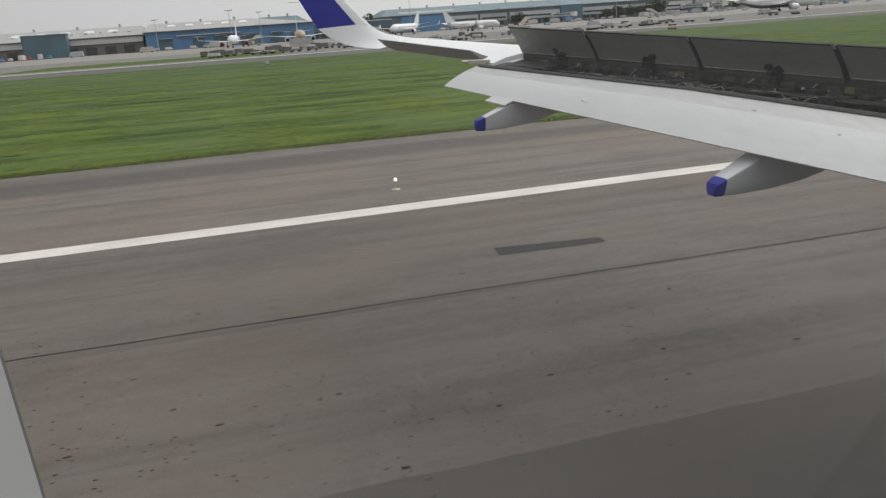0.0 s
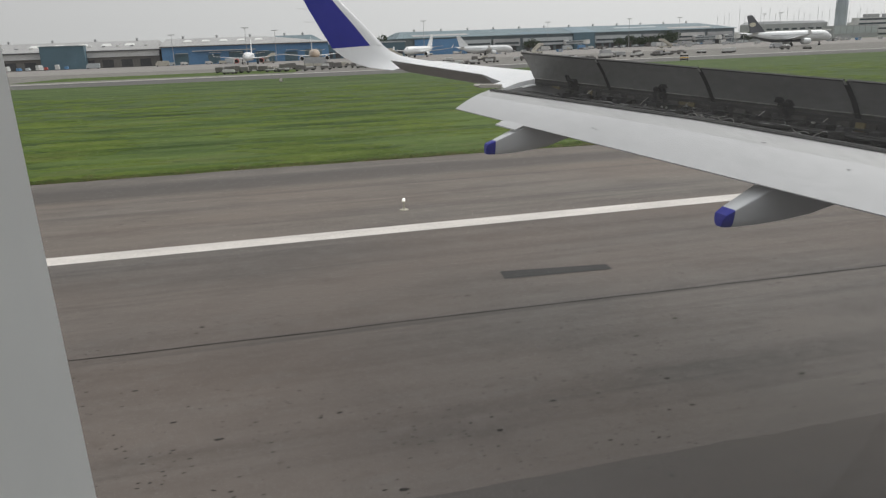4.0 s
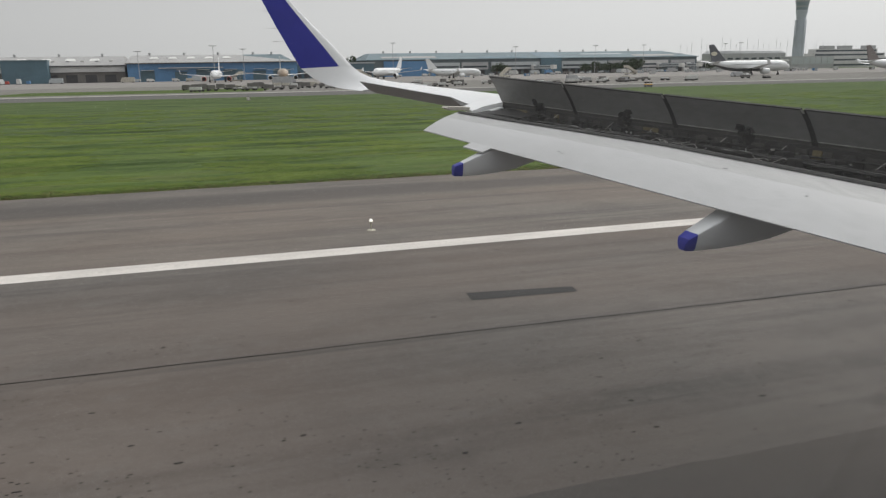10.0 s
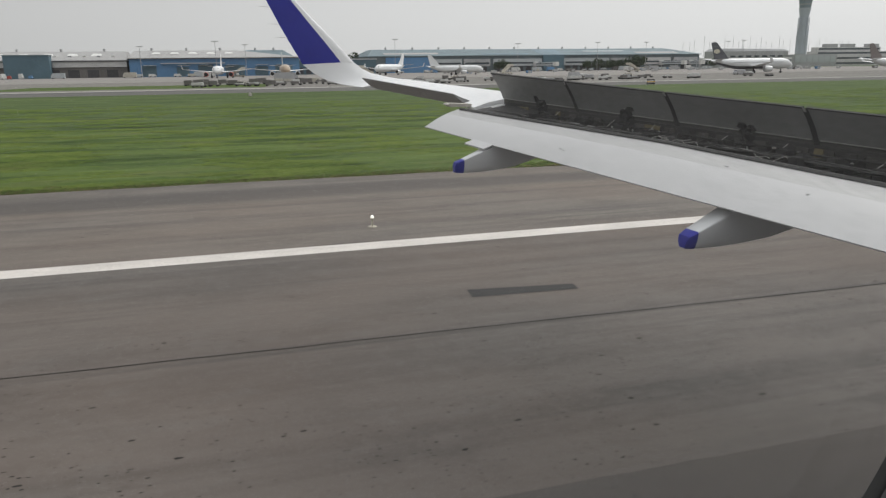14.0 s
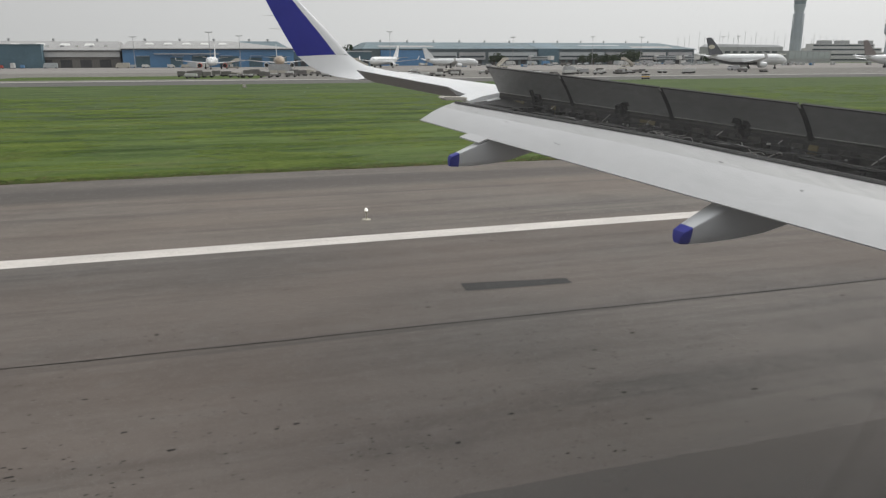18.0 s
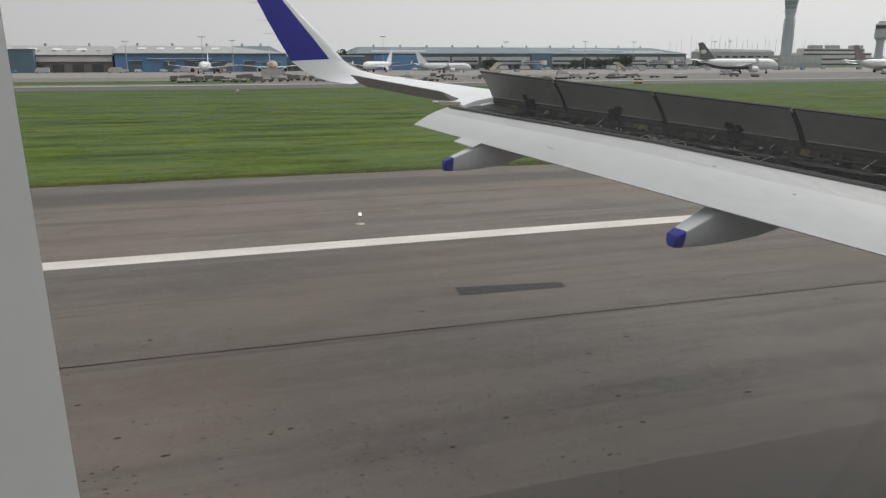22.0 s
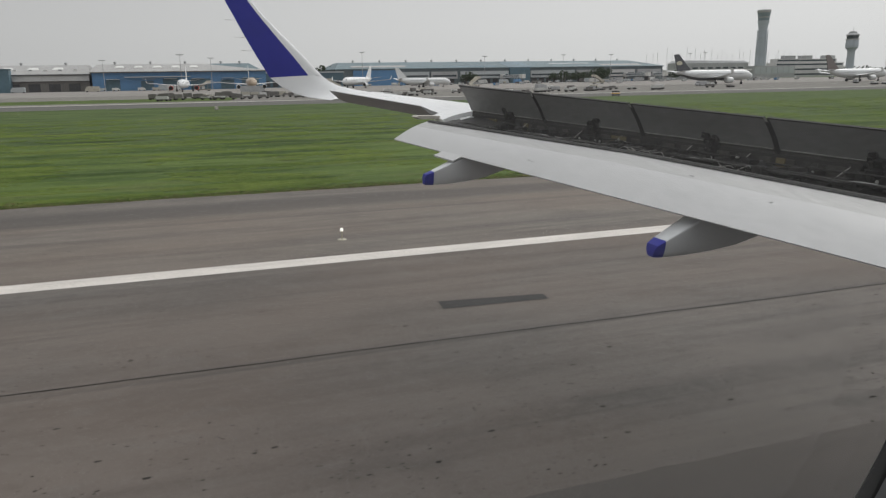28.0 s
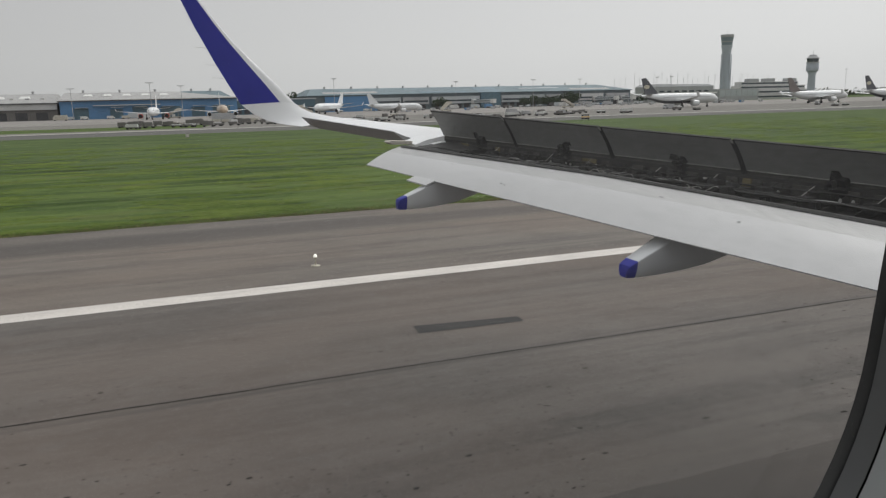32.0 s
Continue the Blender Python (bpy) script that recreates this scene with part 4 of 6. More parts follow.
for i in range(60):
    y = prng.uniform(4.6, 11.1)
    h = hinge(y)
    s = prng.uniform(0.025, 0.06)
    x0, z0 = h.x - prng.uniform(0.1, 0.4), h.z - prng.uniform(0.1, 0.16)
    part("bracket", box(x0 - s, x0 + s, y - s * 1.4, y + s * 1.4, z0 - s, z0 + s), (COVE_DARK, BLACK_RUBBER, COVE_DARK, BLACK_RUBBER, DULL)[i % 5], bay, "", 0, 0.008)
for i in range(26):
    y = 10.9 - 0.245 * i
    h, w = hinge(y), prng.uniform(0.07, 0.115)
    z1 = prng.uniform(-0.2, -0.15)
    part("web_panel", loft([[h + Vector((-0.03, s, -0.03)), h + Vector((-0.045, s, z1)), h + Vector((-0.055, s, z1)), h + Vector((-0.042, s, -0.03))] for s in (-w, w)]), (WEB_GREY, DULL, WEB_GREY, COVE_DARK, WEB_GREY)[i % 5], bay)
for y, w in ((8.2, 0.17), (10.75, 0.2), (9.95, 0.07), (6.05, 0.06)):
    h = hinge(y)
    part("primer_panel", loft([[h + Vector((-0.06, s, -0.02)), h + Vector((-0.085, s, -0.17)), h + Vector((-0.095, s, -0.17)), h + Vector((-0.07, s, -0.02))] for s in (-w, w)]), PRIMER_YELLOW, bay, "yellow-green primed panel")
part("torque_tube", tube([flap_le(3.5 + 0.2 * k) + Vector((0.10, 0, -0.015)) for k in range(40)], 0.032, 8), BLACK_RUBBER, bay, "black tube along the bay", 60)
# dark lip band of the wing's lower skin ahead of the flap
part("bay_lip", loft([[flap_le(y) + Vector((0.05, 0, 0.03)), flap_le(y) + Vector((-0.02, 0, 0.036)), flap_le(y) + Vector((-0.045, 0, 0.014)), flap_le(y) + Vector((0.05, 0, -0.02))] for y in (3.4, 7.2, 9.3, 11.3)]), COVE_DARK, plane, "dark lip band ahead of the flap", 30)


# fuselage round the cabin, with window openings in both sides
FUS_Y, FUS_Z, FUS_R = -1.79, 4.35, 2.0
ZC, ZH, XH, CORNER = 4.688, 0.17, 0.1145, 0.1047
WIN_X, LEAN = 0.073, 0.087


def outline(xh, zh, r, n=18):
    pts = []
    for qx, qz, a0 in ((1, 1, 0), (-1, 1, 90), (-1, -1, 180), (1, -1, 270)):
        for k in range(n + 1):
            a = radians(a0 + 90 * k / n)
            pts.append((qx * (xh - r) + r * math.cos(a), qz * (zh - r) + r * math.sin(a)))
    return pts


def squared(pts, hx, hz):
    out = []
    for x, z in pts:
        s = min(hx / max(abs(x), 1e-6), hz / max(abs(z), 1e-6))
        out.append((x * s, z * s))
    return out


hole = outline(XH, ZH, CORNER)
lip = outline(XH - 0.003, ZH - 0.003, CORNER - 0.003)
flare = outline(XH + 0.005, ZH + 0.012, CORNER + 0.006)
rim = squared(flare, 0.265, 0.36)


def ring_at(pts, cx, y):
    """The outline at that window, on the wall, which leans in towards the top."""
    out = 1 if y > -1 else -1
    return [(cx + x, y + out * LEAN * (4.7 - ZC - z), ZC + z) for x, z in pts]


cabin = part("cabin_wall", box(-0.001, 0.001, -3.9, -3.899, 3.4, 3.401), CABIN_PALE, plane, "pale grey cabin lining")
for side in (0, 1):
    for i in range(-3, 4):
        cx = WIN_X + 0.53 * i
        if side == 0:
            y_in, y_hole, y_out = 0.045, 0.136, 0.146
        else:
            y_in, y_hole, y_out = -3.625, -3.716, -3.726
        inward = -1 if side == 0 else 1
        panel = part("window_panel", loft([ring_at(lip, cx, y_hole + inward * 0.0098), ring_at(flare, cx, y_in), ring_at(rim, cx, y_in)], caps=False), PANEL_CREAM, plane, "light grey plastic window surround", 40)
        part("bezel", loft([ring_at(hole, cx, y_hole), ring_at(hole, cx, y_hole + inward * 0.0072)], caps=False), BEZEL_GREY, panel, "dark grey plastic bezel", 40)
        part("groove", loft([ring_at(hole, cx, y_hole + inward * 0.0072), ring_at(outline(XH + 0.003, ZH + 0.003, CORNER + 0.003), cx, y_hole + inward * 0.0085), ring_at(lip, cx, y_hole + inward * 0.0098)], caps=False), BLACK_RUBBER, panel)
        grow = outline(XH + 0.008, ZH + 0.008, CORNER + 0.008)
        wide = outline(XH + 0.014, ZH + 0.014, CORNER + 0.014)
        part("seal", loft([ring_at(hole, cx, y_hole), ring_at(grow, cx, y_hole + (0.004 if side == 0 else -0.004)), ring_at(grow, cx, y_out), ring_at(wide, cx, y_out), ring_at(wide, cx, y_hole)], caps=False), BLACK_RUBBER, panel, "black rubber window seal", 40)
        if side == 0 and i == 0:
            pv, pf = ring_at(wide, cx, y_out - 0.004), [tuple(range(len(hole)))]
            pane = part("pane", (pv, pf), PANE, panel, "clear scratched acrylic pane")
            pane.visible_shadow = False
        skin = squared(wide, 0.265, 0.36)
        part("skin_panel", loft([ring_at(wide, cx, y_out + (0.004 if side == 0 else -0.004)), ring_at(skin, cx, y_out + (0.004 if side == 0 else -0.004))], caps=False), WHITE_PAINT, plane)
X0, X1 = WIN_X - 0.265 - 3 * 0.53, WIN_X + 0.265 + 3 * 0.53
zt, zb = ZC + 0.36, ZC - 0.36
y_l, y_r = 0.150, -3.730
arc = [(FUS_Y + FUS_R * 0.995 * math.cos(radians(a)), FUS_Z + FUS_R * math.sin(radians(a))) for a in range(20, 161, 10)]
lean_t, lean_b = LEAN * (4.7 - zt), LEAN * (4.7 - zb)
top = [(y_l + lean_t, zt)] + [p for p in arc if p[1] > zt + 0.02] + [(y_r - lean_t, zt)]
arc2 = [(FUS_Y + FUS_R * 0.995 * math.cos(radians(a)), FUS_Z + FUS_R * math.sin(radians(a))) for a in range(190, 351, 10)]
bot = [(y_r - lean_b, zb)] + [p for p in arc2 if p[1] < zb - 0.02] + [(y_l + lean_b, zb)]
part("fuselage_top", loft([[(x, y, z) for y, z in top] for x in (X0, X1)], caps=False, closed=False), WHITE_PAINT, plane, "white painted fuselage skin", 30)
part("fuselage_belly", loft([[(x, y, z) for y, z in bot] for x in (X0, X1)], caps=False, closed=False), BLUE_PAINT, plane, "dark blue fuselage belly", 30)
whole = [(FUS_Y + FUS_R * 0.995 * math.cos(radians(a)), FUS_Z + FUS_R * math.sin(radians(a))) for a in range(0, 360, 12)]


def barrel(xs):
    return loft([[(x, FUS_Y + (y - FUS_Y) * s, FUS_Z + dz + (z - FUS_Z) * s) for y, z in whole] for x, s, dz in xs])


part("nose_barrel", barrel([(X1, 1, 0), (14.5, 1, 0), (16.5, 0.93, -0.05), (17.8, 0.75, -0.2), (18.7, 0.42, -0.45), (19.0, 0.1, -0.6)]), WHITE_PAINT, plane, "white painted forward fuselage", 40)
part("tail_barrel", barrel([(X0, 1, 0), (-7, 1, 0), (-10.5, 0.85, 0.25), (-14, 0.5, 0.75), (-17.5, 0.15, 1.1)]), WHITE_PAINT, plane, "white painted rear fuselage", 40)
# unseen floor, pale so that it acts as a reflector
part("cabin_floor", box(X0 + 0.01, X1 - 0.01, -3.55, -0.03, 3.55, 3.6), CABIN_PALE, plane, "pale cabin floor that bounces daylight")
# landing gear under the wing and the nose
for gx, gy in ((4.6, 1.95), (4.6, -5.5), (15.2, FUS_Y)):
    leg = part("gear_leg", tube([(gx, gy, 3.2 if gx < 10 else 2.6), (gx, gy, 0.55)], 0.11, 10), STEEL, plane, "steel landing gear leg", 40)
    for s in (-0.46, 0.46) if gx < 10 else (-0.25, 0.25):
        rad = 0.56 if gx < 10 else 0.38
        prof = [(rad * 0.5, -0.2), (rad * 0.85, -0.2), (rad, -0.1), (rad, 0.1), (rad * 0.85, 0.2), (rad * 0.5, 0.2)]
        part("wheel", moved(revolve(prof, n=20), pose(gx, gy + s, rad + 0.002, 90, 0, 0)), BLACK_RUBBER, leg, "black tyre", 40)


# ---- the far side of the airfield ----
# roofs, brown wall, concrete and dark tail paint are lightened for distance haze
TERM_GREY = material("grey_metal_roof", (0.36, 0.355, 0.345), 0.75, vary=0.1, scale=0.05, fine=0.6, stretch=(1, 0.3, 1))
TERM_TEAL = material("teal_metal_roof", (0.15, 0.205, 0.225), 0.75, vary=0.12, scale=0.05, fine=0.6, stretch=(1, 0.3, 1))
TERM_BLUE = material("blue_metal_cladding", (0.105, 0.245, 0.44), 0.5, vary=0.12, scale=0.08, fine=0.8)
TERM_BLUE_DARK = material("dark_teal_cladding", (0.09, 0.16, 0.2), 0.5, vary=0.15, scale=0.08, fine=0.8)
WALL_TEALGREY = material("grey_teal_wall", (0.15, 0.185, 0.2), 0.6, vary=0.2, scale=0.06, fine=0.7)
WALL_PALE = material("pale_wall_panel", (0.46, 0.49, 0.50), 0.7, vary=0.08, scale=0.1, fine=1)
WALL_WHITE = material("white_wall_panel", (0.66, 0.66, 0.63), 0.7, vary=0.06, scale=0.1, fine=1)
WALL_BROWN = material("dark_brown_wall", (0.17, 0.16, 0.15), 0.8, vary=0.15, scale=0.1, fine=1)
CONC_WALL = material("weathered_concrete", (0.56, 0.555, 0.545), 0.85, vary=0.1, scale=0.08, fine=0.8)
CONC_DARK = material("dark_weathered_concrete", (0.42, 0.425, 0.43), 0.85, vary=0.12, scale=0.08, fine=0.8)
# the bluish veil of haze over the towers is mixed into their concrete
TOWER_HAZED = material("hazed_tower_concrete", (0.49, 0.525, 0.585), 0.85, vary=0.1, scale=0.08, fine=0.8)
# painted shade for doorways and under eaves, not quite black for the haze
DOOR_SHADE = material("shaded_doorway_grey", (0.075, 0.075, 0.078), 0.8, vary=0.2, scale=0.3)
DARK_GLASS = material("dark_window_glass", (0.07, 0.085, 0.095), 0.15, vary=0.1, scale=0.3)
# cab glass made pale blue-grey, with the distance haze in its colour
CAB_GLASS_HAZED = material("hazed_cab_glass", (0.28, 0.33, 0.37), 0.2, vary=0.1, scale=0.3)
JET_WHITE = material("white_jet_paint", (0.72, 0.73, 0.73), 0.35, vary=0.04, scale=0.3)
JET_DARK = material("dark_tail_paint", (0.085, 0.088, 0.1), 0.4, vary=0.1, scale=0.5)
JET_GOLD = material("cream_tail_paint", (0.6, 0.56, 0.44), 0.4, vary=0.1, scale=0.5)
JET_RED = material("red_jet_paint", (0.42, 0.07, 0.05), 0.4, vary=0.1, scale=0.5)
# tan stands for the shadow on a nose-on hull
JET_SHADED = material("shaded_hull_tan", (0.42, 0.33, 0.24), 0.4, vary=0.1, scale=0.5)
JET_BROWN = material("brownish_tail_paint", (0.19, 0.16, 0.15), 0.4, vary=0.1, scale=0.5)
LEAF = material("tree_leaves", (0.06, 0.085, 0.045), 0.8, vary=0.3, scale=0.4, fine=2, island=0.4, spec=0.1)
BARK = material("tree_bark", (0.12, 0.095, 0.07), 0.9, vary=0.2, scale=1)
TRUCK_WHITE = material("vehicle_white_paint", (0.6, 0.6, 0.58), 0.4, vary=0.08, scale=0.6)
STAIR_CREAM = material("stair_truck_paint", (0.50, 0.47, 0.40), 0.6, vary=0.12, scale=0.6)
CRATE = material("dusty_cargo_grey", (0.2, 0.19, 0.18), 0.8, vary=0.2, scale=0.6, island=0.3)


def terminal(name, x0, x1, y, depth, wall_h, roof_h, wall_mat, roof_mat, label, hip=0.0, hip_end=0.0, cat="terminal"):
    """A long hall: a wall with its openings and a sloping roof with ridge vents."""
    o = thing(name, (x0, y, -0.05), 0, label, cat)
    w = x1 - x0
    part("wall", box(0, w, 0, depth, 0, wall_h), wall_mat, o)
    a, b = hip, w - hip_end
    roof = part("roof", loft([[(-1, -1.5, wall_h), (w + 1, -1.5, wall_h), (w + 1, depth + 1.5, wall_h), (-1, depth + 1.5, wall_h)],
                              [(-1, -1.5, wall_h + 0.5), (w + 1, -1.5, wall_h + 0.5), (w + 1, depth + 1.5, wall_h + 0.5), (-1, depth + 1.5, wall_h + 0.5)],
                              [(a, depth * 0.35, roof_h), (b, depth * 0.35, roof_h), (b, depth * 0.65, roof_h), (a, depth * 0.65, roof_h)]]), roof_mat, o, "sloping metal roof")
    n = max(2, int((b - a) / 22))
    for i in range(n):
        x = a + (i + 0.5) * (b - a) / n
        part("vent", loft([[(x + s * math.cos(k), depth * 0.35 + s * math.sin(k), z) for k in (0, 1.05, 2.1, 3.14, 4.19, 5.24)] for s, z in ((0.6, roof_h - 0.4), (0.6, roof_h + 0.8), (1.0, roof_h + 1.0), (0.9, roof_h + 1.6), (0.2, roof_h + 1.9))]), CONC_DARK, roof, "dark ridge ventilator")
    return o


def opening(parent, x, z, w, h, mat=DARK_GLASS, name="door", proud=0.25):
    return part(name, box(x, x + w, -proud, 0.1, z, z + h), mat, parent)


# hall with a grey roof and blue cladding
hall = terminal("maintenance_hall", -55, 58, 550, 60, 12.2, 17.8, TERM_BLUE, TERM_GREY, "long blue clad hall with a grey metal roof", hip=2, hip_end=42)
for x, w, h in ((8, 9, 7), (30, 8, 6), (44, 10, 7.5), (62, 13, 7), (82, 9, 6), (96, 12, 7)):
    opening(hall, x, 0.3, w, h, TERM_BLUE_DARK)
part("canopy", box(20, 62, -3, 0, 8.6, 9.2), WALL_PALE, hall, "pale canopy strip")
for x in (14, 26, 38, 50, 62):
    part("skylight", loft([[(x, 8, 15.0), (x + 6, 8, 15.0), (x + 6, 8.3, 15.4), (x, 8.3, 15.4)], [(x + 1, 12, 16.1), (x + 5, 12, 16.1), (x + 5, 12.3, 16.5), (x + 1, 12.3, 16.5)]]), WALL_WHITE, hall, "white roof light")
part("eave", box(-1, 114, -1.9, -1.4, 11.7, 12.3), DOOR_SHADE, hall, "dark strip standing in for eave shadow")
part("gutter", box(-1, 114, -2.0, -1.5, 12.3, 12.6), WALL_WHITE, hall, "white gutter")
for x in (9, 31, 45, 63, 83, 97):
    part("awning", box(x, x + 8, -3.2, 0, 7.4, 7.7), WALL_PALE, hall)
terminal("teal_roof_hall", 20, 57, 575, 34, 12.4, 18.2, TERM_BLUE, TERM_TEAL, "hall end with a steep teal metal roof", hip=3, hip_end=7)
grey_hall = terminal("cargo_shed", -170, -57, 556, 55, 11.0, 17.6, WALL_BROWN, TERM_GREY, "brown walled cargo shed with a grey roof", hip=2, hip_end=2)
part("fascia", box(0, 113, -1.2, -0.3, 7.0, 10.5), CONC_WALL, grey_hall, "pale concrete fascia")
for i in range(9):
    opening(grey_hall, 4 + 12 * i, 0.2, 7, 5, DOOR_SHADE)
for x in (30, 45, 60, 75, 90):
    part("skylight", loft([[(x, 8, 14.2), (x + 7, 8, 14.2), (x + 7, 8.3, 14.6), (x, 8.3, 14.6)], [(x + 1, 12, 15.6), (x + 6, 12, 15.6), (x + 6, 12.3, 16.0), (x + 1, 12.3, 16.0)]]), WALL_WHITE, grey_hall, "white roof light")
part("eave", box(-1, 114, -1.9, -1.4, 10.5, 11.1), DOOR_SHADE, grey_hall, "dark strip standing in for eave shadow")
for x in range(4, 110, 9):
    part("roof_vent", box(x, x + 2.2, 6, 7.2, 13.0, 14.6), WALL_WHITE if x % 2 else CONC_DARK, grey_hall)
teal_box = thing("teal_shed", (-130, 548, -0.05), 0, "dark teal metal shed beside the cargo hall", "shed")
part("wall", box(0, 27, 0, 8, 0, 14.5), TERM_BLUE_DARK, teal_box)
part("roof", box(-0.5, 27.5, -0.5, 8.5, 14.5, 15.1), TERM_TEAL, teal_box)
link = thing("link_building", (58, 580, -0.05), 0, "low dark building between two halls", "building")
part("wall", box(0, 62, 0, 20, 0, 10.5), TERM_BLUE_DARK, link)
part("roof", box(-0.5, 62.5, -1, 21, 10.5, 11.4), WALL_PALE, link)
for i in range(10):
    opening(link, 2 + 6 * i, 0.5, 4, 4.5, DOOR_SHADE)

# the long teal-roofed terminal
main = terminal("main_terminal", 118, 425, 600, 70, 12.8, 18.8, WALL_TEALGREY, TERM_TEAL, "very long terminal hall with a teal metal roof", hip=8, hip_end=22)
part("bay", box(14, 52, -1.2, 0, 0, 12.0), TERM_BLUE, main, "blue clad bay")
for x0, x1, mat in ((54, 78, WALL_PALE), (80, 103, CONC_DARK), (106, 150, WALL_PALE), (171, 214, WALL_PALE), (216, 246, CONC_DARK), (249, 276, CONC_WALL), (279, 304, CONC_DARK)):
    part("gallery", box(x0, x1, -2.0, 0, 4.5, 10.4), mat, main, "pale glazed gallery")
    part("window_band", box(x0 + 1, x1 - 1, -2.15, -1.95, 6.2, 7.6), DARK_GLASS, main, "dark window band")
    n = int((x1 - x0) / 7)
    for i in range(n):
        part("dock_door", box(x0 + 2 + 7 * i, x0 + 6.5 + 7 * i, -0.3, 0.1, 0.2, 4.0), DOOR_SHADE, main)
part("tower_bay", box(151, 170, -3, 0, 0, 13.0), TERM_BLUE_DARK, main, "dark teal stair bay")
part("roof_stripe", box(40, 300, 11.5, 13.5, 15.9, 16.2), WALL_PALE, main, "pale strip of roof sheeting")

for x0, x1, u0, u1, mat in ((14, 60, 0.2, 0.45, TERM_GREY), (96, 140, 0.1, 0.3, TERM_BLUE_DARK), (150, 172, 0.0, 0.9, TERM_BLUE_DARK), (196, 236, 0.5, 0.62, WALL_PALE), (244, 286, 0.15, 0.4, TERM_GREY)):
    def on_roof(x, u, up):
        return (x, -1.5 + u * 26.0, 13.3 + u * 5.5 + up)
    part("roof_sheet", loft([[on_roof(x0, u0, 0.02), on_roof(x1, u0, 0.02), on_roof(x1, u1, 0.02), on_roof(x0, u1, 0.02)], [on_roof(x0, u0, 0.16), on_roof(x1, u0, 0.16), on_roof(x1, u1, 0.16), on_roof(x0, u1, 0.16)]]), mat, main, "odd-coloured roof sheets")

# low white pier and concrete offices, antenna block, two control towers
pier = thing("pier_building", (392, 652, -0.05), 0, "long low pier with a white roof", "building")
part("wall", box(0, 178, 0, 14, 0, 8.2), CONC_DARK, pier)
part("roof", box(-1, 179, -3, 16, 8.2, 9.6), WALL_WHITE, pier, "white flat roof")
for i in range(17):
    opening(pier, 3 + 10 * i, 2.8, 7, 3.2)
block = thing("antenna_building", (556, 750, -0.05), 0, "dark flat concrete block crowded with antennas", "building")
part("wall", loft([[(0, 0, 0), (98, 0, 0), (98, 25, 0), (0, 25, 0)], [(0, 0, 18), (98, 0, 18), (98, 25, 18), (0, 25, 18)], [(5, 2, 21), (94, 2, 20), (94, 23, 20), (5, 23, 21)]]), CONC_DARK, block)
for i in range(8):
    opening(block, 6 + 11 * i, 11, 7, 2.0)
arng = random.Random(4)
for i in range(30):
    x = -40 + 8 * i + arng.uniform(-3, 3)
    h = arng.uniform(7, 17)
    part("antenna", tube([(x, 8, 18 if 0 < x < 98 else 10), (x, 8, 20 + h)], 0.16, 5), CONC_DARK, block)
    if i % 3 == 0:
        part("antenna_arm", box(x - 1.0, x + 1.0, 7.9, 8.1, 18 + h, 18.2 + h), CONC_DARK, block)
office = thing("office_building", (690, 745, -0.05), 0, "stepped concrete airport offices with window bands", "building")
for z, inset in ((0, 0), (6, 3), (12, 8), (17, 14)):
    part("storey", box(inset, 125 - inset, inset, 24, z, z + (6 if z < 12 else 5)), CONC_WALL, office)
    part("window_band", box(inset + 2, 123 - inset, inset - 0.2, inset + 0.2, z + 2.0, z + 4.0), DARK_GLASS, office, "dark window band")
for x in (28, 55, 92):
    part("roof_box", box(x, x + 17, 15, 22, 22, 26), CONC_DARK, office)
glass_hall = thing("glazed_concourse", (610, 690, -0.05), 0, "concourse with tall pale glass panels", "building")
part("wall", box(0, 58, 0, 18, 0, 13), CONC_DARK, glass_hall)
for i in range(7):
    part("panel", box(1 + 8 * i, 8 + 8 * i, -0.3, 0, 4.5, 12), WALL_PALE, glass_hall, "pale glass panel")

tower = thing("control_tower", (806, 900, -0.05), 0, "tall slender concrete control tower with a dark glazed cab", "control tower")
part("shaft", revolve([(7.82, 0), (7.48, 12), (6.53, 40), (5.98, 62), (6.12, 68), (6.94, 73)], n=28), TOWER_HAZED, tower, "pale concrete shaft", 40)
for a in range(0, 360, 45):
    part("rib", moved(box(-0.7, 0.7, -0.4, 0.6, 4, 66), pose(6.9 * math.cos(radians(a)), 6.9 * math.sin(radians(a)), 0, 0, 0, a - 90)), TOWER_HAZED, tower)
part("cab_base", revolve([(6.94, 73), (8.02, 77), (8.16, 79)], n=28), TOWER_HAZED, tower, "", 40)
cab = part("cab", revolve([(7.48, 79), (7.89, 84), (8.98, 89.5), (8.98, 90)], n=24), CAB_GLASS_HAZED, tower, "dark glazed cab")
part("cab_band", revolve([(8.09, 83.2), (8.36, 83.2), (8.50, 84.4), (8.23, 84.4)], n=24), CONC_DARK, cab)
part("cab_roof", revolve([(9.38, 90), (9.52, 92), (9.11, 94), (2.04, 94.6)], n=24), CONC_DARK, tower, "dark flat cab roof")
part("mast", tube([(0, 0, 94.5), (0, 0, 100)], 0.2, 6), CONC_DARK, tower)

old = thing("old_control_tower", (760, 700, -0.05), 0, "older concrete control tower with a wide ringed head", "control tower")
part("shaft", revolve([(5.58, 0), (4.46, 14), (4.09, 28), (5.27, 31)], n=20), TOWER_HAZED, old, "grey concrete shaft", 40)
part("head", revolve([(5.27, 31), (6.94, 33), (7.19, 36), (7.19, 38.5)], n=20), TOWER_HAZED, old, "dark ringed head")
part("gallery", revolve([(6.82, 38.5), (6.82, 42)], n=20), TOWER_HAZED, old)
part("cab", revolve([(5.83, 42), (6.82, 47)], n=16), DARK_GLASS, old, "dark glazed cab")
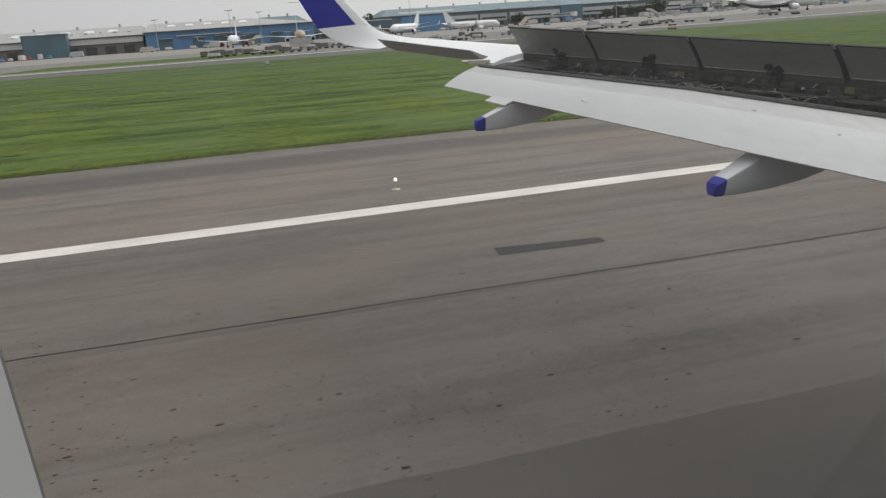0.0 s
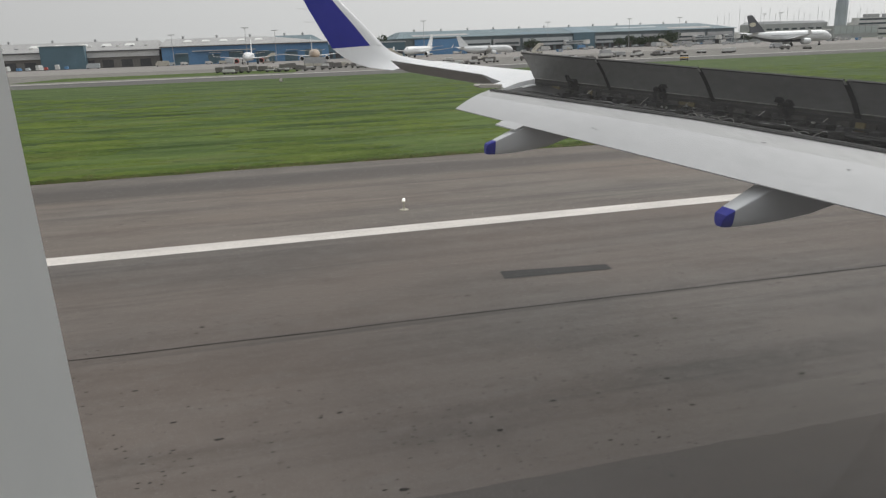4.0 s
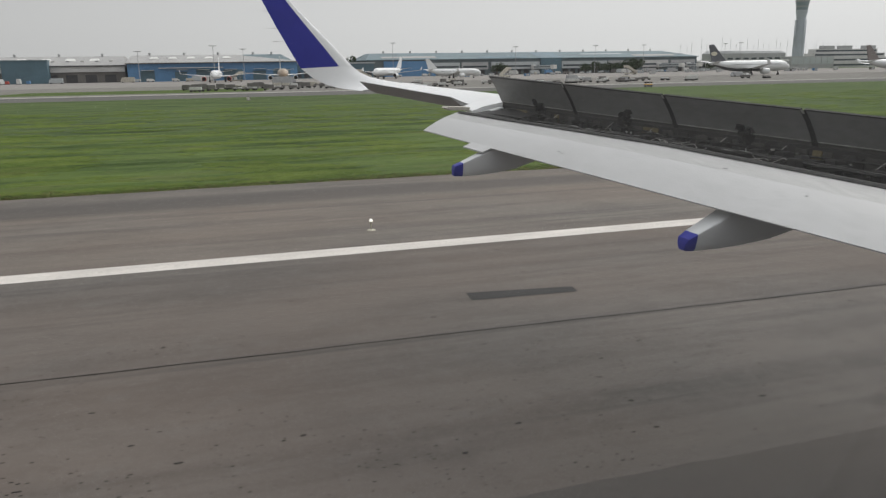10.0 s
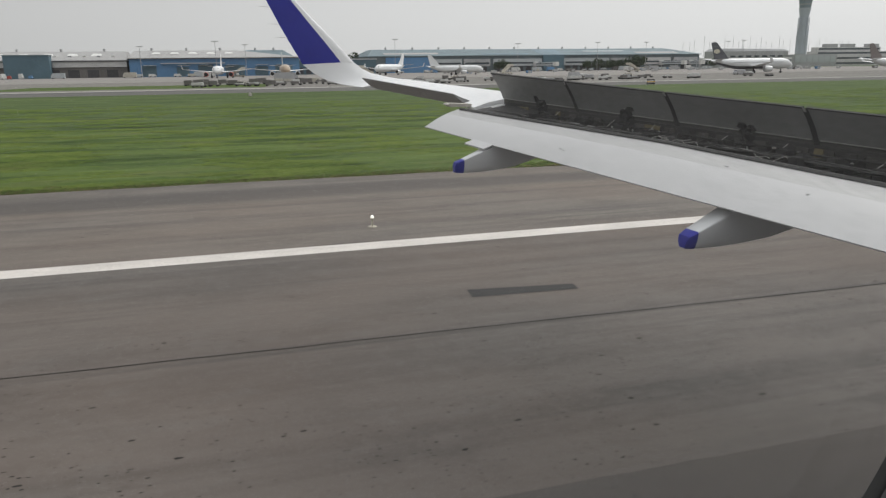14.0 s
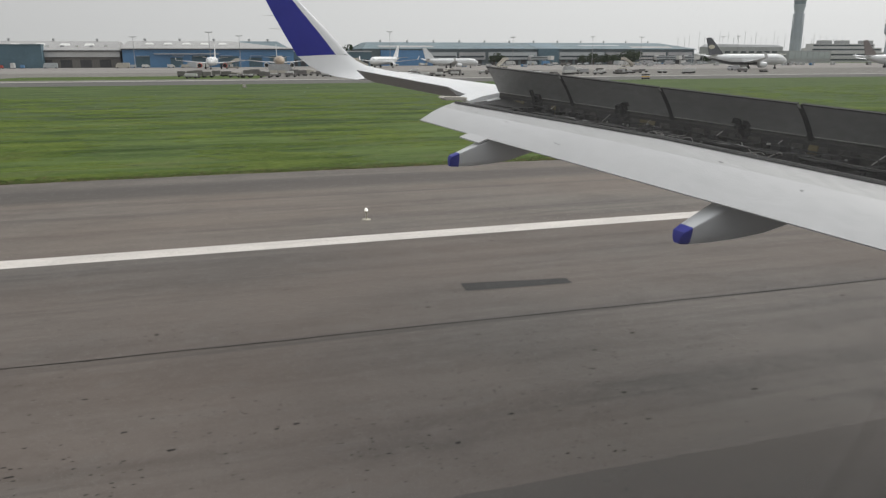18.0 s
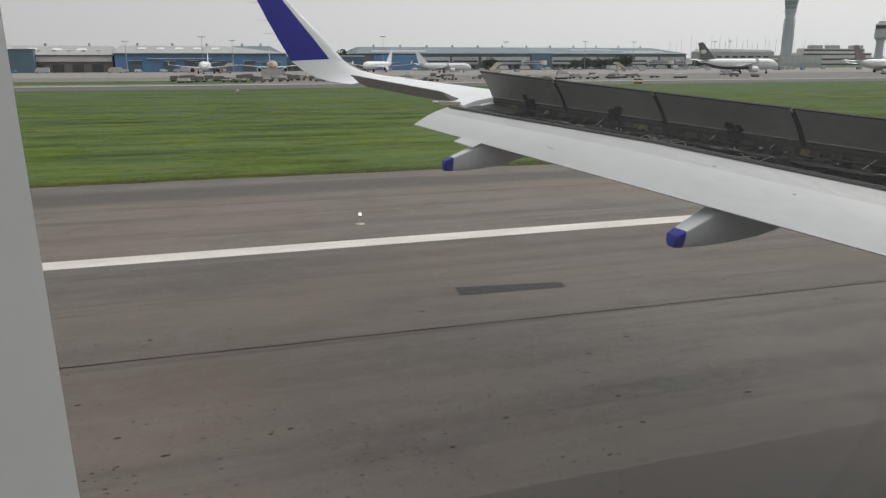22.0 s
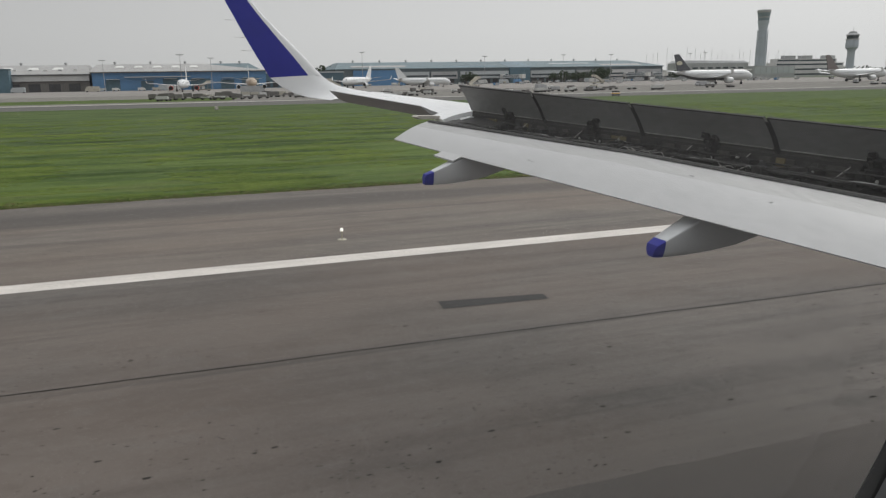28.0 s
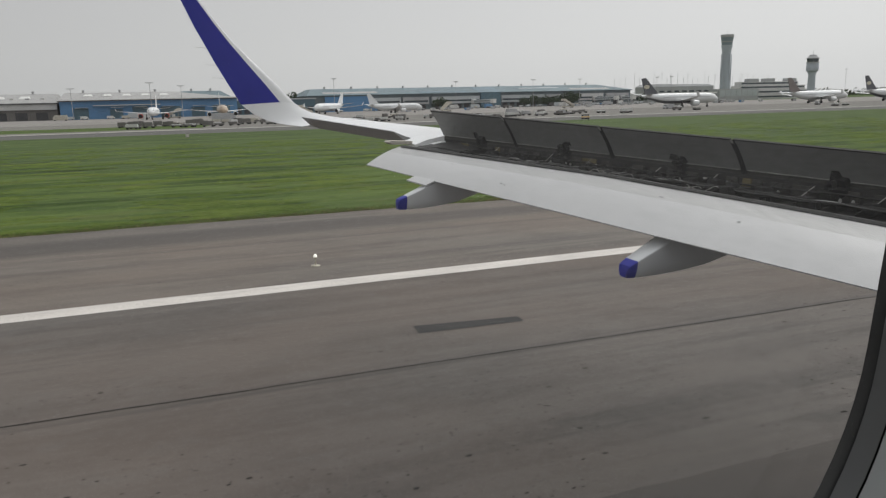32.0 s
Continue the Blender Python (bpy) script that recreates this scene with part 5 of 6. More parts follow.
part("cab_roof", revolve([(7.32, 47), (7.32, 48), (4.65, 49.5), (4.03, 51.5), (1.24, 52)], n=20), CONC_DARK, old)
part("railing", revolve([(7.38, 42), (7.44, 43.2), (7.32, 43.2)], n=20), CONC_DARK, old)
part("mast", tube([(0, 0, 52), (0, 0, 57)], 0.2, 6), CONC_DARK, old)


# ---- parked airliners ----
def jet(at, turn, length, tail_mat, label, belly=JET_WHITE, nacelle=JET_WHITE, tail_motif=None):
    """A twin-engined airliner, nose along its own x, built for a hull 38 m long and scaled."""
    s = length / 38.0
    o = thing("parked_jet", (at[0], at[1], -0.05), turn, label, "aircraft", "parked jets")
    R0, ZB = 2.0 * s, 3.6 * s

    def ring(x, r, dz):
        return [(x * s, r * s * math.cos(a), ZB + dz * s + r * s * math.sin(a)) for a in (2 * math.pi * k / 16 for k in range(16))]
    part("fuselage", loft([ring(*p) for p in ((-17.5, 0.25, 1.1), (-14, 0.95, 0.75), (-10.5, 1.65, 0.25), (-7, 2, 0), (11, 2, 0), (13.5, 1.95, -0.03), (15.3, 1.6, -0.2), (16.6, 1.05, -0.45), (17.3, 0.4, -0.62))]), belly, o, "", 50)
    part("window_row", merge(box(-9 * s, 12.5 * s, 1.93 * s, 2.02 * s, ZB + 0.42 * s, ZB + 0.58 * s), box(-9 * s, 12.5 * s, -2.02 * s, -1.93 * s, ZB + 0.42 * s, ZB + 0.58 * s)), CONC_DARK, o, "dark window row")
    if tail_motif:
        under = [[(x * s, r * s * math.cos(a), ZB + dz * s + r * s * math.sin(a)) for a in (math.pi * (1.16 + 0.68 * k / 10) for k in range(11))] for x, r, dz in ((-17.3, 0.27, 1.09), (-14, 0.97, 0.75), (-10.5, 1.67, 0.25), (-7, 2.02, 0), (2, 2.02, 0), (6, 2.02, 0))]
        part("belly_paint", loft(under, caps=False, closed=False), tail_mat, o, "dark painted rear belly", 50)
    part("cockpit_glass", box(15.0 * s, 16.0 * s, -1.15 * s, 1.15 * s, ZB + 0.3 * s, ZB + 0.85 * s), DARK_GLASS, o, "dark cockpit windows", 0, 0.15 * s)
    for sd in (-1, 1):
        def sec(x0, x1, y, z, t):
            return [(x0 * s, sd * y * s, z * s), ((x0 * 0.7 + x1 * 0.3) * s, sd * y * s, (z + t) * s), (x1 * s, sd * y * s, (z + 0.1) * s), ((x0 * 0.5 + x1 * 0.5) * s, sd * y * s, (z - t * 0.6) * s)]
        wing = part("wing", loft([sec(-3.2, 4.4, 1.5, 2.6, 0.45), sec(-2.6, 1.8, 6.2, 3.0, 0.25), sec(-4.6, -3.1, 17.0, 4.1, 0.08)]), JET_WHITE, o, "", 30)
        part("winglet", loft([sec(-4.6, -3.1, 17.0, 4.1, 0.06), sec(-5.4, -4.5, 17.5, 5.9, 0.04)]), JET_WHITE, wing)
        part("tailplane", loft([sec(-16.5, -13.4, 0.6, 4.9, 0.15), sec(-17.6, -16.2, 6.2, 5.4, 0.05)]), JET_WHITE, o, "", 30)
        eng = [(1.0, 0.75), (1.3, 1.05), (2.2, 1.12), (3.6, 1.08), (4.3, 0.98)]
        nac = part("engine", loft([[(x * s, (sd * 5.7 + r * math.cos(a)) * s, (1.65 + r * math.sin(a)) * s) for a in (2 * math.pi * k / 16 for k in range(16))] for x, r in eng]), nacelle, o, "engine pod", 50)
        part("intake", loft([[(x * s, (sd * 5.7 + r * math.cos(a)) * s, (1.65 + r * math.sin(a)) * s) for a in (2 * math.pi * k / 14 for k in range(14))] for x, r in ((4.28, 0.85), (4.34, 0.84))]), BLACK_RUBBER, nac)
        part("pylon", box(0.5 * s, 3.2 * s, (sd * 5.7 - 0.15) * s, (sd * 5.7 + 0.15) * s, 2.4 * s, 3.0 * s), JET_WHITE, nac)
        part("gear", merge(box(-1.9 * s, -1.5 * s, (sd * 3.6 - 0.15) * s, (sd * 3.6 + 0.15) * s, 0.5 * s, 2.6 * s), moved(revolve([(0.35, -0.4), (0.6, -0.35), (0.6, 0.35), (0.35, 0.4)], n=12), Matrix.Scale(s, 4) @ pose(-1.7, sd * 3.6, 0.6, 90, 0, 0))), BLACK_RUBBER, o)
    part("nose_gear", merge(box(12.4 * s, 12.7 * s, -0.12 * s, 0.12 * s, 0.3 * s, 2.0 * s), moved(revolve([(0.2, -0.3), (0.4, -0.28), (0.4, 0.28), (0.2, 0.3)], n=12), Matrix.Scale(s, 4) @ pose(12.55, 0, 0.4, 90, 0, 0))), BLACK_RUBBER, o)
    fin = part("tail_fin", loft([[(-16.2 * s, -0.22 * s, 5.2 * s), (-10.2 * s, 0, 5.5 * s), (-16.2 * s, 0.22 * s, 5.2 * s)], [(-18.0 * s, -0.1 * s, 11.4 * s), (-15.9 * s, 0, 11.6 * s), (-18.0 * s, 0.1 * s, 11.4 * s)]]), tail_mat, o, "painted tail fin")
    if tail_motif:
        for sd in (-1, 1):
            part("emblem", moved(revolve([(0.05, 0), (1.3, 0.0), (1.3, 0.06), (0.05, 0.07)], n=16, squash=0.6), Matrix.Scale(s, 4) @ pose(-15.6, sd * 0.17, 8.2, -90 * sd, 0, 0)), tail_motif, fin, "round cream emblem")
    return o


jet((238.5, 296), -4, 46, JET_DARK, "white jet with a dark tail parked on the apron", tail_motif=JET_GOLD)
jet((331, 300), -2, 44, JET_BROWN, "large white jet with a brownish tail before the offices")
jet((387, 300), -2, 46, JET_DARK, "white jet with a dark tail at the end of the row", tail_motif=JET_GOLD)
jet((2, 436), -95, 44, JET_WHITE, "white jet with red engines parked nose out before the hall", nacelle=JET_RED)
jet((131, 410), 3, 36, JET_WHITE, "small all-white jet parked side-on by the terminal")
jet((37, 430), -92, 46, JET_WHITE, "white jet parked nose out before the hall, hull shade painted tan", belly=JET_SHADED)
jet((103, 455), -128, 44, JET_WHITE, "white jet parked before the dark link building")


# ---- light masts, vehicles, stairs, carts, trees ----
def light_mast(x, y, h):
    o = thing("apron_light_mast", (x, y, -0.05), 0, "tall slim floodlight mast with a ring of lamps", "light mast", "apron light masts")
    part("pole", revolve([(0.2, 0), (0.17, h * 0.5), (0.12, h)], n=8), CONC_DARK, o)
    head = part("head", box(-1.8, 1.8, -0.3, 0.3, h - 0.1, h + 0.1), CONC_DARK, o)
    for k in range(4):
        part("lamp", box(-2.2 + 1.2 * k, -1.5 + 1.2 * k, -0.7, 0.7, h + 0.1, h + 0.4), CONC_DARK, head)
    return o


for x, y, h in ((1, 450, 19.8), (-45, 520, 19), (20, 520, 20), (126, 540, 24), (226, 550, 21), (300, 560, 22), (345, 560, 22), (455, 600, 24), (480, 610, 25), (700, 600, 30)):
    light_mast(x, y, h)


def vehicle(x, y, turn, kind, paint):
    names = {"van": "white ground crew van on the apron", "truck": "box-bodied service truck on the apron", "tug": "low baggage tug on the apron"}
    o = thing({"van": "van", "truck": "service_truck", "tug": "baggage_tug"}[kind], (x, y, -0.05), turn, names[kind], {"van": "van", "truck": "truck", "tug": "tug"}[kind], "apron vehicles")
    l, h = {"van": (4.8, 2.1), "truck": (8.0, 3.4), "tug": (3.2, 1.4)}[kind]
    part("body", loft([[(-l / 2, -1, 0.4), (l / 2, -1, 0.4), (l / 2, 1, 0.4), (-l / 2, 1, 0.4)], [(-l / 2, -1, h * 0.6), (l / 2, -1, h * 0.5), (l / 2, 1, h * 0.5), (-l / 2, 1, h * 0.6)], [(-l / 2 + 0.1, -0.9, h), (l / 2 - 1.2, -0.9, h), (l / 2 - 1.2, 0.9, h), (-l / 2 + 0.1, 0.9, h)]]), paint, o, "", 0, 0.08)
    part("windscreen", box(l / 2 - 1.3, l / 2 - 0.5, -0.85, 0.85, h * 0.58, h * 0.85), DARK_GLASS, o)
    for wx in (-l / 2 + 1, l / 2 - 1):
        for wy in (-0.9, 0.9):
            part("wheel", moved(revolve([(0.2, -0.12), (0.4, -0.12), (0.4, 0.12), (0.2, 0.12)], n=10), pose(wx, wy, 0.4, 90, 0, 0)), BLACK_RUBBER, o)
    return o


vrng = random.Random(12)
for i in range(46):
    x = vrng.uniform(-110, 420)
    y = vrng.choice((520, 530, 538, 500, 545)) if x < 110 else vrng.choice((560, 575, 585, 540))
    vehicle(x, y, vrng.choice((0, 180, 90, 20)), vrng.choice(("van", "van", "truck", "tug")), vrng.choice((TRUCK_WHITE, TRUCK_WHITE, WALL_PALE, TERM_BLUE, STAIR_CREAM)))


def stair_truck(x, y, turn):
    o = thing("boarding_stairs", (x, y, -0.05), turn, "cream mobile boarding stairs on a truck chassis", "boarding stairs", "boarding stairs")
    part("chassis", box(-4, 4, -1.1, 1.1, 0.5, 1.2), STAIR_CREAM, o, "", 0, 0.1)
    part("flight", loft([[(-3.6, -0.9, 1.2), (-3.2, -0.9, 1.2), (-3.2, 0.9, 1.2), (-3.6, 0.9, 1.2)], [(2.2, -0.9, 4.6), (2.6, -0.9, 4.2), (2.6, 0.9, 4.2), (2.2, 0.9, 4.6)]]), STAIR_CREAM, o)
    part("platform", box(2.0, 4.4, -1.0, 1.0, 4.3, 4.6), STAIR_CREAM, o)
    for wy in (-1.0, 1.0):
        part("side_panel", loft([[(-3.6, wy, 1.2), (-3.6, wy, 2.2), (-3.6, wy + 0.06, 2.2), (-3.6, wy + 0.06, 1.2)], [(2.2, wy, 4.6), (2.2, wy, 5.7), (2.2, wy + 0.06, 5.7), (2.2, wy + 0.06, 4.6)], [(4.4, wy, 4.6), (4.4, wy, 5.7), (4.4, wy + 0.06, 5.7), (4.4, wy + 0.06, 4.6)]]), STAIR_CREAM, o)
    part("prop", merge(box(2.2, 2.5, -0.8, -0.6, 1.2, 4.3), box(2.2, 2.5, 0.6, 0.8, 1.2, 4.3)), STEEL, o)
    for wx in (-2.8, 2.8):
        for wy in (-0.9, 0.9):
            part("wheel", moved(revolve([(0.2, -0.14), (0.45, -0.14), (0.45, 0.14), (0.2, 0.14)], n=10), pose(wx, wy, 0.45, 90, 0, 0)), BLACK_RUBBER, o)
    return o


for x, y, a in ((68, 380, 20), (74, 384, 160), (158, 400, 30), (12, 440, 0), (250, 420, 180)):
    stair_truck(x, y, a)


def cart(x, y, turn, loaded, paint):
    o = thing("baggage_cart", (x, y, -0.05), turn, "dusty grey baggage cart by the apron edge", "cart", "baggage carts")
    part("deck", box(-1.6, 1.6, -0.8, 0.8, 0.45, 0.6), CRATE, o)
    part("load", box(-1.5, vrng.uniform(0.3, 1.5), -0.75, 0.75, 0.6, loaded), paint, o, "", 0, 0.06)
    for wx in (-1.1, 1.1):
        part("wheel", moved(revolve([(0.1, -0.8), (0.25, -0.8), (0.25, 0.8), (0.1, 0.8)], n=8), pose(wx, 0, 0.25, 90, 0, 0)), BLACK_RUBBER, o)
    return o


for i in range(74):
    x = max(vrng.gauss(60, 40), vrng.uniform(-6, 20)) if i % 2 else vrng.uniform(0, 300 if i % 8 == 0 else 165)
    cart(x, 208 + abs(vrng.gauss(0, 22)) + (6 if x > 150 else 0), vrng.uniform(-25, 25), vrng.uniform(0.7, 1.7), (CRATE, TRUCK_WHITE, CONC_DARK, TRUCK_WHITE, WALL_BROWN)[i % 5])
for i in range(26):
    cart(vrng.uniform(-8, 36), 232 + 30 * vrng.random(), vrng.uniform(-12, 12), vrng.uniform(0.8, 1.9), (CRATE, WALL_BROWN, CRATE, CRATE, STAIR_CREAM)[i % 5])
for i in range(40):
    vehicle(vrng.uniform(150, 470), vrng.choice((520, 545, 560, 572, 588)), vrng.choice((0, 180, 90, 8)), ("van", "truck", "van", "tug")[i % 4], (TRUCK_WHITE, WALL_PALE, CONC_DARK, TRUCK_WHITE, WALL_BROWN)[i % 5])
for i, x in enumerate((23, 27.5, 34, 39, 46, 86, 131, 137, 160, 205, 214)):
    vehicle(x, 262 + 5 * (i % 3), (0, 180, 12, 170)[i % 4], ("truck" if i == 0 else ("van", "tug", "tug")[i % 3]), (CONC_DARK, TRUCK_WHITE, STAIR_CREAM)[i % 3])
# a row of vans and trucks parked in front of the sheds
for i in range(19):
    vehicle(-212 + 5.6 * i + vrng.uniform(-0.8, 0.8), 528 + vrng.uniform(-4, 4), 90 + vrng.uniform(-8, 8), ("truck", "van", "truck", "van", "van")[i % 5], (TRUCK_WHITE, TRUCK_WHITE, WALL_PALE, JET_RED, TERM_BLUE)[(i * 3) % 5])
low_shed = thing("blue_workshop", (-236, 562, -0.05), 0, "low bright blue workshop with a flat grey roof", "workshop")
part("wall", box(0, 66, 0, 16, 0, 9.0), TERM_BLUE, low_shed)
part("roof", box(-0.6, 66.6, -0.8, 16.8, 9.0, 9.9), WALL_PALE, low_shed)
opening(low_shed, 29, 0.3, 8, 6, TERM_BLUE_DARK)
for x in (8, 20, 46, 57):
    opening(low_shed, x, 4.4, 5, 1.6, DARK_GLASS, "window")


def boarding_bridge(x, y, turn, length):
    o = thing("boarding_bridge", (x, y, -0.05), turn, "pale grey passenger boarding bridge on two legs", "boarding bridge", "boarding bridges")
    part("tunnel", loft([[(u, -1.5, 4.2 + 0.02 * u), (u, 1.5, 4.2 + 0.02 * u), (u, 1.5, 6.9 + 0.02 * u), (u, -1.5, 6.9 + 0.02 * u)] for u in (0, length * 0.5, length)]), WALL_PALE, o, "pale ribbed tunnel", 0, 0.1)
    part("window_strip", box(1, length - 1, -1.56, -1.5, 5.6, 6.2), DARK_GLASS, o, "dark window strip")
    part("rotunda", revolve([(2.2, 3.8), (2.4, 4.0), (2.4, 7.2), (1.8, 7.7)], n=14), CONC_WALL, o, "", 40)
    part("cab", box(length, length + 3.4, -2.1, 2.1, 4.0, 7.4), WALL_WHITE, o, "white docking cab", 0, 0.2)
    part("pillar", revolve([(0.6, 0), (0.5, 3.8)], n=10), CONC_DARK, o, "", 40)
    for sd in (-1.3, 1.3):
        part("leg", box(length * 0.72 - 0.3, length * 0.72 + 0.3, sd - 0.25, sd + 0.25, 0.3, 4.4), CONC_DARK, o)
    part("wheel", moved(revolve([(0.2, -1.6), (0.5, -1.6), (0.5, 1.6), (0.2, 1.6)], n=10), pose(length * 0.72, 0, 0.5, 90, 0, 0)), BLACK_RUBBER, o)
    return o


for x, y, a, n in ((262, 597, -70, 22), (352, 597, -110, 20), (384, 597, -75, 24), (414, 596, -100, 20), (440, 640, -95, 26), (470, 645, -80, 24), (505, 648, -100, 24)):
    boarding_bridge(x, y, a, n)


def container(x, y, turn, paint):
    o = thing("cargo_container", (x, y, -0.05), turn, "metal air cargo container standing on the apron", "container", "cargo containers")
    part("shell", loft([[(-1.5, -1.0, 0.15), (1.5, -1.0, 0.15), (1.5, 1.0, 0.15), (-1.5, 1.0, 0.15)], [(-1.9, -1.0, 0.7), (1.5, -1.0, 0.7), (1.5, 1.0, 0.7), (-1.9, 1.0, 0.7)], [(-1.9, -1.0, 1.7), (1.5, -1.0, 1.7), (1.5, 1.0, 1.7), (-1.9, 1.0, 1.7)]]), paint, o, "", 0, 0.05)
    part("door", box(-1.2, 1.2, -1.05, -1.0, 0.3, 1.55), CONC_DARK, o)
    part("base_pallet", box(-1.52, 1.52, -1.02, 1.02, 0.0, 0.16), STEEL, o)
    return o


for i in range(34):
    container(vrng.uniform(150, 470), vrng.choice((440, 470, 500, 512)) + vrng.uniform(-4, 4), vrng.uniform(-10, 10), (TRUCK_WHITE, WALL_PALE, CRATE, CONC_WALL, TERM_BLUE)[i % 5])


def tree(x, y, h, w, seed):
    r = random.Random(seed)
    o = thing("tree", (x, y, -0.05), 0, "dense dark green broad-leaved tree", "tree", "trees")
    part("trunk", merge(tube([(0, 0, 0), (0.1, 0, h * 0.35), (0.0, 0.1, h * 0.7)], h * 0.03, 7), *[tube([(0, 0, h * 0.3), (w * 0.25 * math.cos(a), w * 0.25 * math.sin(a), h * 0.6)], h * 0.015, 5) for a in (0.3, 2.0, 3.6, 5.1)]), BARK, o)
    v, f = [], []
    lobes = [(r.uniform(-0.36, 0.36) * w, r.uniform(-0.36, 0.36) * w, h * r.uniform(0.42, 0.88), r.uniform(0.14, 0.24) * w) for _ in range(12)]
    for i in range(1500):
        lx, ly, lz, lr = lobes[i % len(lobes)]
        d = Vector((r.gauss(0, 1), r.gauss(0, 1), r.gauss(0, 1))).normalized() * lr * r.uniform(0.75, 1.1)
        c = Vector((lx, ly, lz)) + d
        s = w * r.uniform(0.018, 0.045)
        a, b = Vector((r.gauss(0, 1), r.gauss(0, 1), r.gauss(0, 1))).normalized() * s, Vector((r.gauss(0, 1), r.gauss(0, 1), r.gauss(0, 1))).normalized() * s
        n0 = len(v)
        v += [c - a, c + b, c + a, c - b]
        f.append((n0, n0 + 1, n0 + 2, n0 + 3))
    part("crown", (v, f), LEAF, o)
    return o


for i, (x, y, h, w) in enumerate(((299, 575, 7.5, 10), (308, 572, 8.5, 11), (317, 574, 8, 11), (324, 573, 7, 9), (342, 570, 11.5, 15), (346, 572, 10.5, 13), (331, 575, 9, 11), (222, 580, 9, 10), (228, 580, 8, 9), (120, 640, 16, 22), (100, 650, 15, 20), (470, 640, 9, 12))):
    tree(x, y, h, w, 50 + i)
back_v, back_f = [], []
br = random.Random(31)
for i in range(5200):
    x = br.uniform(-900, 1500)
    y = 1150 + br.uniform(-30, 30)
    top = 12 + 6 * noise.noise((x * 0.01, 2.0, 0)) + 5 * noise.noise((x * 0.06, 7.0, 0))
    z = br.uniform(0, max(3, top))
    s = br.uniform(1.5, 3.5)
    n0 = len(back_v)
    a = br.uniform(0, 3.14)
    back_v += [(x - s, y, z), (x + s * math.cos(a), y + s * math.sin(a), z - s * 0.6), (x + s * 0.8, y, z + s), (x - s * 0.5, y - s * 0.3, z + s)]
    back_f.append((n0, n0 + 1, n0 + 2, n0 + 3))
belt = new("far_tree_belt", mesh("far_tree_belt", (back_v, back_f), LEAF))
tagged(belt, "far belt of dark green trees on the horizon", "trees", "", "stuff")


# ---- the airfield that lies behind along the runway: hangars, trees, boundary wall ----
WALL_FENCE = material("blue_sheet_fence", (0.04, 0.11, 0.26), 0.6, vary=0.15, scale=0.2, fine=1)
DIRT = material("excavated_earth", (0.30, 0.23, 0.16), 0.95, vary=0.2, scale=0.05, fine=0.5, bump=0.3)

white_hangar = thing("white_hangar", (-330, 455, -0.05), 0, "tall white hangar with a row of narrow dark windows", "hangar")
part("wall", box(0, 62, 0, 60, 0, 24), WALL_WHITE, white_hangar)
part("roof", loft([[(-0.8, -0.8, 24), (62.8, -0.8, 24), (62.8, 60.8, 24), (-0.8, 60.8, 24)], [(-0.8, -0.8, 24.7), (62.8, -0.8, 24.7), (62.8, 60.8, 24.7), (-0.8, 60.8, 24.7)], [(31, 0, 26), (31.4, 0, 26), (31.4, 60, 26), (31, 60, 26)]]), TERM_GREY, white_hangar)
for g in range(6):
    for k in range(3):
        part("window", box(3 + 10 * g + 2.4 * k, 4.3 + 10 * g + 2.4 * k, -0.15, 0.1, 15, 19), DARK_GLASS, white_hangar)
part("base_band", box(0, 62, -0.4, 0, 0, 5), CONC_WALL, white_hangar)
annex = thing("hangar_annex", (-266, 470, -0.05), 0, "plain white annex beside the tall hangar", "hangar")
part("wall", box(0, 48, 0, 40, 0, 18), WALL_WHITE, annex)
part("canopy", box(-2, 34, -9, 0, 5.5, 6.2), CONC_DARK, annex)
part("roof", box(-0.6, 48.6, -0.6, 40.6, 18, 18.8), TERM_GREY, annex)


def arched_hangar(x, y, w):
    o = thing("arched_hangar", (x, y, -0.05), 0, "low blue hangar with a shallow gabled roof", "hangar", "blue hangars")
    part("wall", box(0, w, 0, 50, 0, 14), TERM_BLUE, o)
    part("roof", loft([[(-1, yy, 14), (w / 2, yy, 22), (w + 1, yy, 14), (w + 1, yy, 13.4), (w / 2, yy, 21.2), (-1, yy, 13.4)] for yy in (-1.5, 51.5)]), TERM_BLUE_DARK, o)
    part("door", box(w * 0.12, w * 0.88, -0.3, 0.1, 0, 12), BLACK_RUBBER, o)
    return o


for k in range(3):
    arched_hangar(-900 + 82 * k, 640, 72)
cargo = thing("cargo_building", (-1090, 520, -0.05), 0, "large white and teal cargo building with rows of windows", "building")
part("wall", box(0, 130, 0, 50, 0, 26), WALL_WHITE, cargo)
part("band", box(0, 130, -0.5, 0, 22, 25), TERM_TEAL, cargo, "teal band")
part("roof", box(-1, 131, -1, 51, 26, 27.5), TERM_TEAL, cargo)
part("lobby", box(20, 78, -8, 0, 0, 8), TERM_BLUE, cargo, "teal lobby")
for r_ in range(2):
    for k in range(16):
        part("window", box(5 + 7.7 * k, 7.6 + 7.7 * k, -0.2, 0.1, 11 + 5 * r_, 13 + 5 * r_), DARK_GLASS, cargo)
shed = thing("open_shed", (-640, 470, -0.05), 0, "unfinished concrete frame shed on many columns", "shed")
part("deck", box(0, 120, 0, 40, 9, 10.2), CONC_DARK, shed)
for k in range(13):
    for yy in (1, 20, 38):
        part("column", box(1 + 9.7 * k, 1.9 + 9.7 * k, yy, yy + 0.9, 0, 9), CONC_WALL, shed)
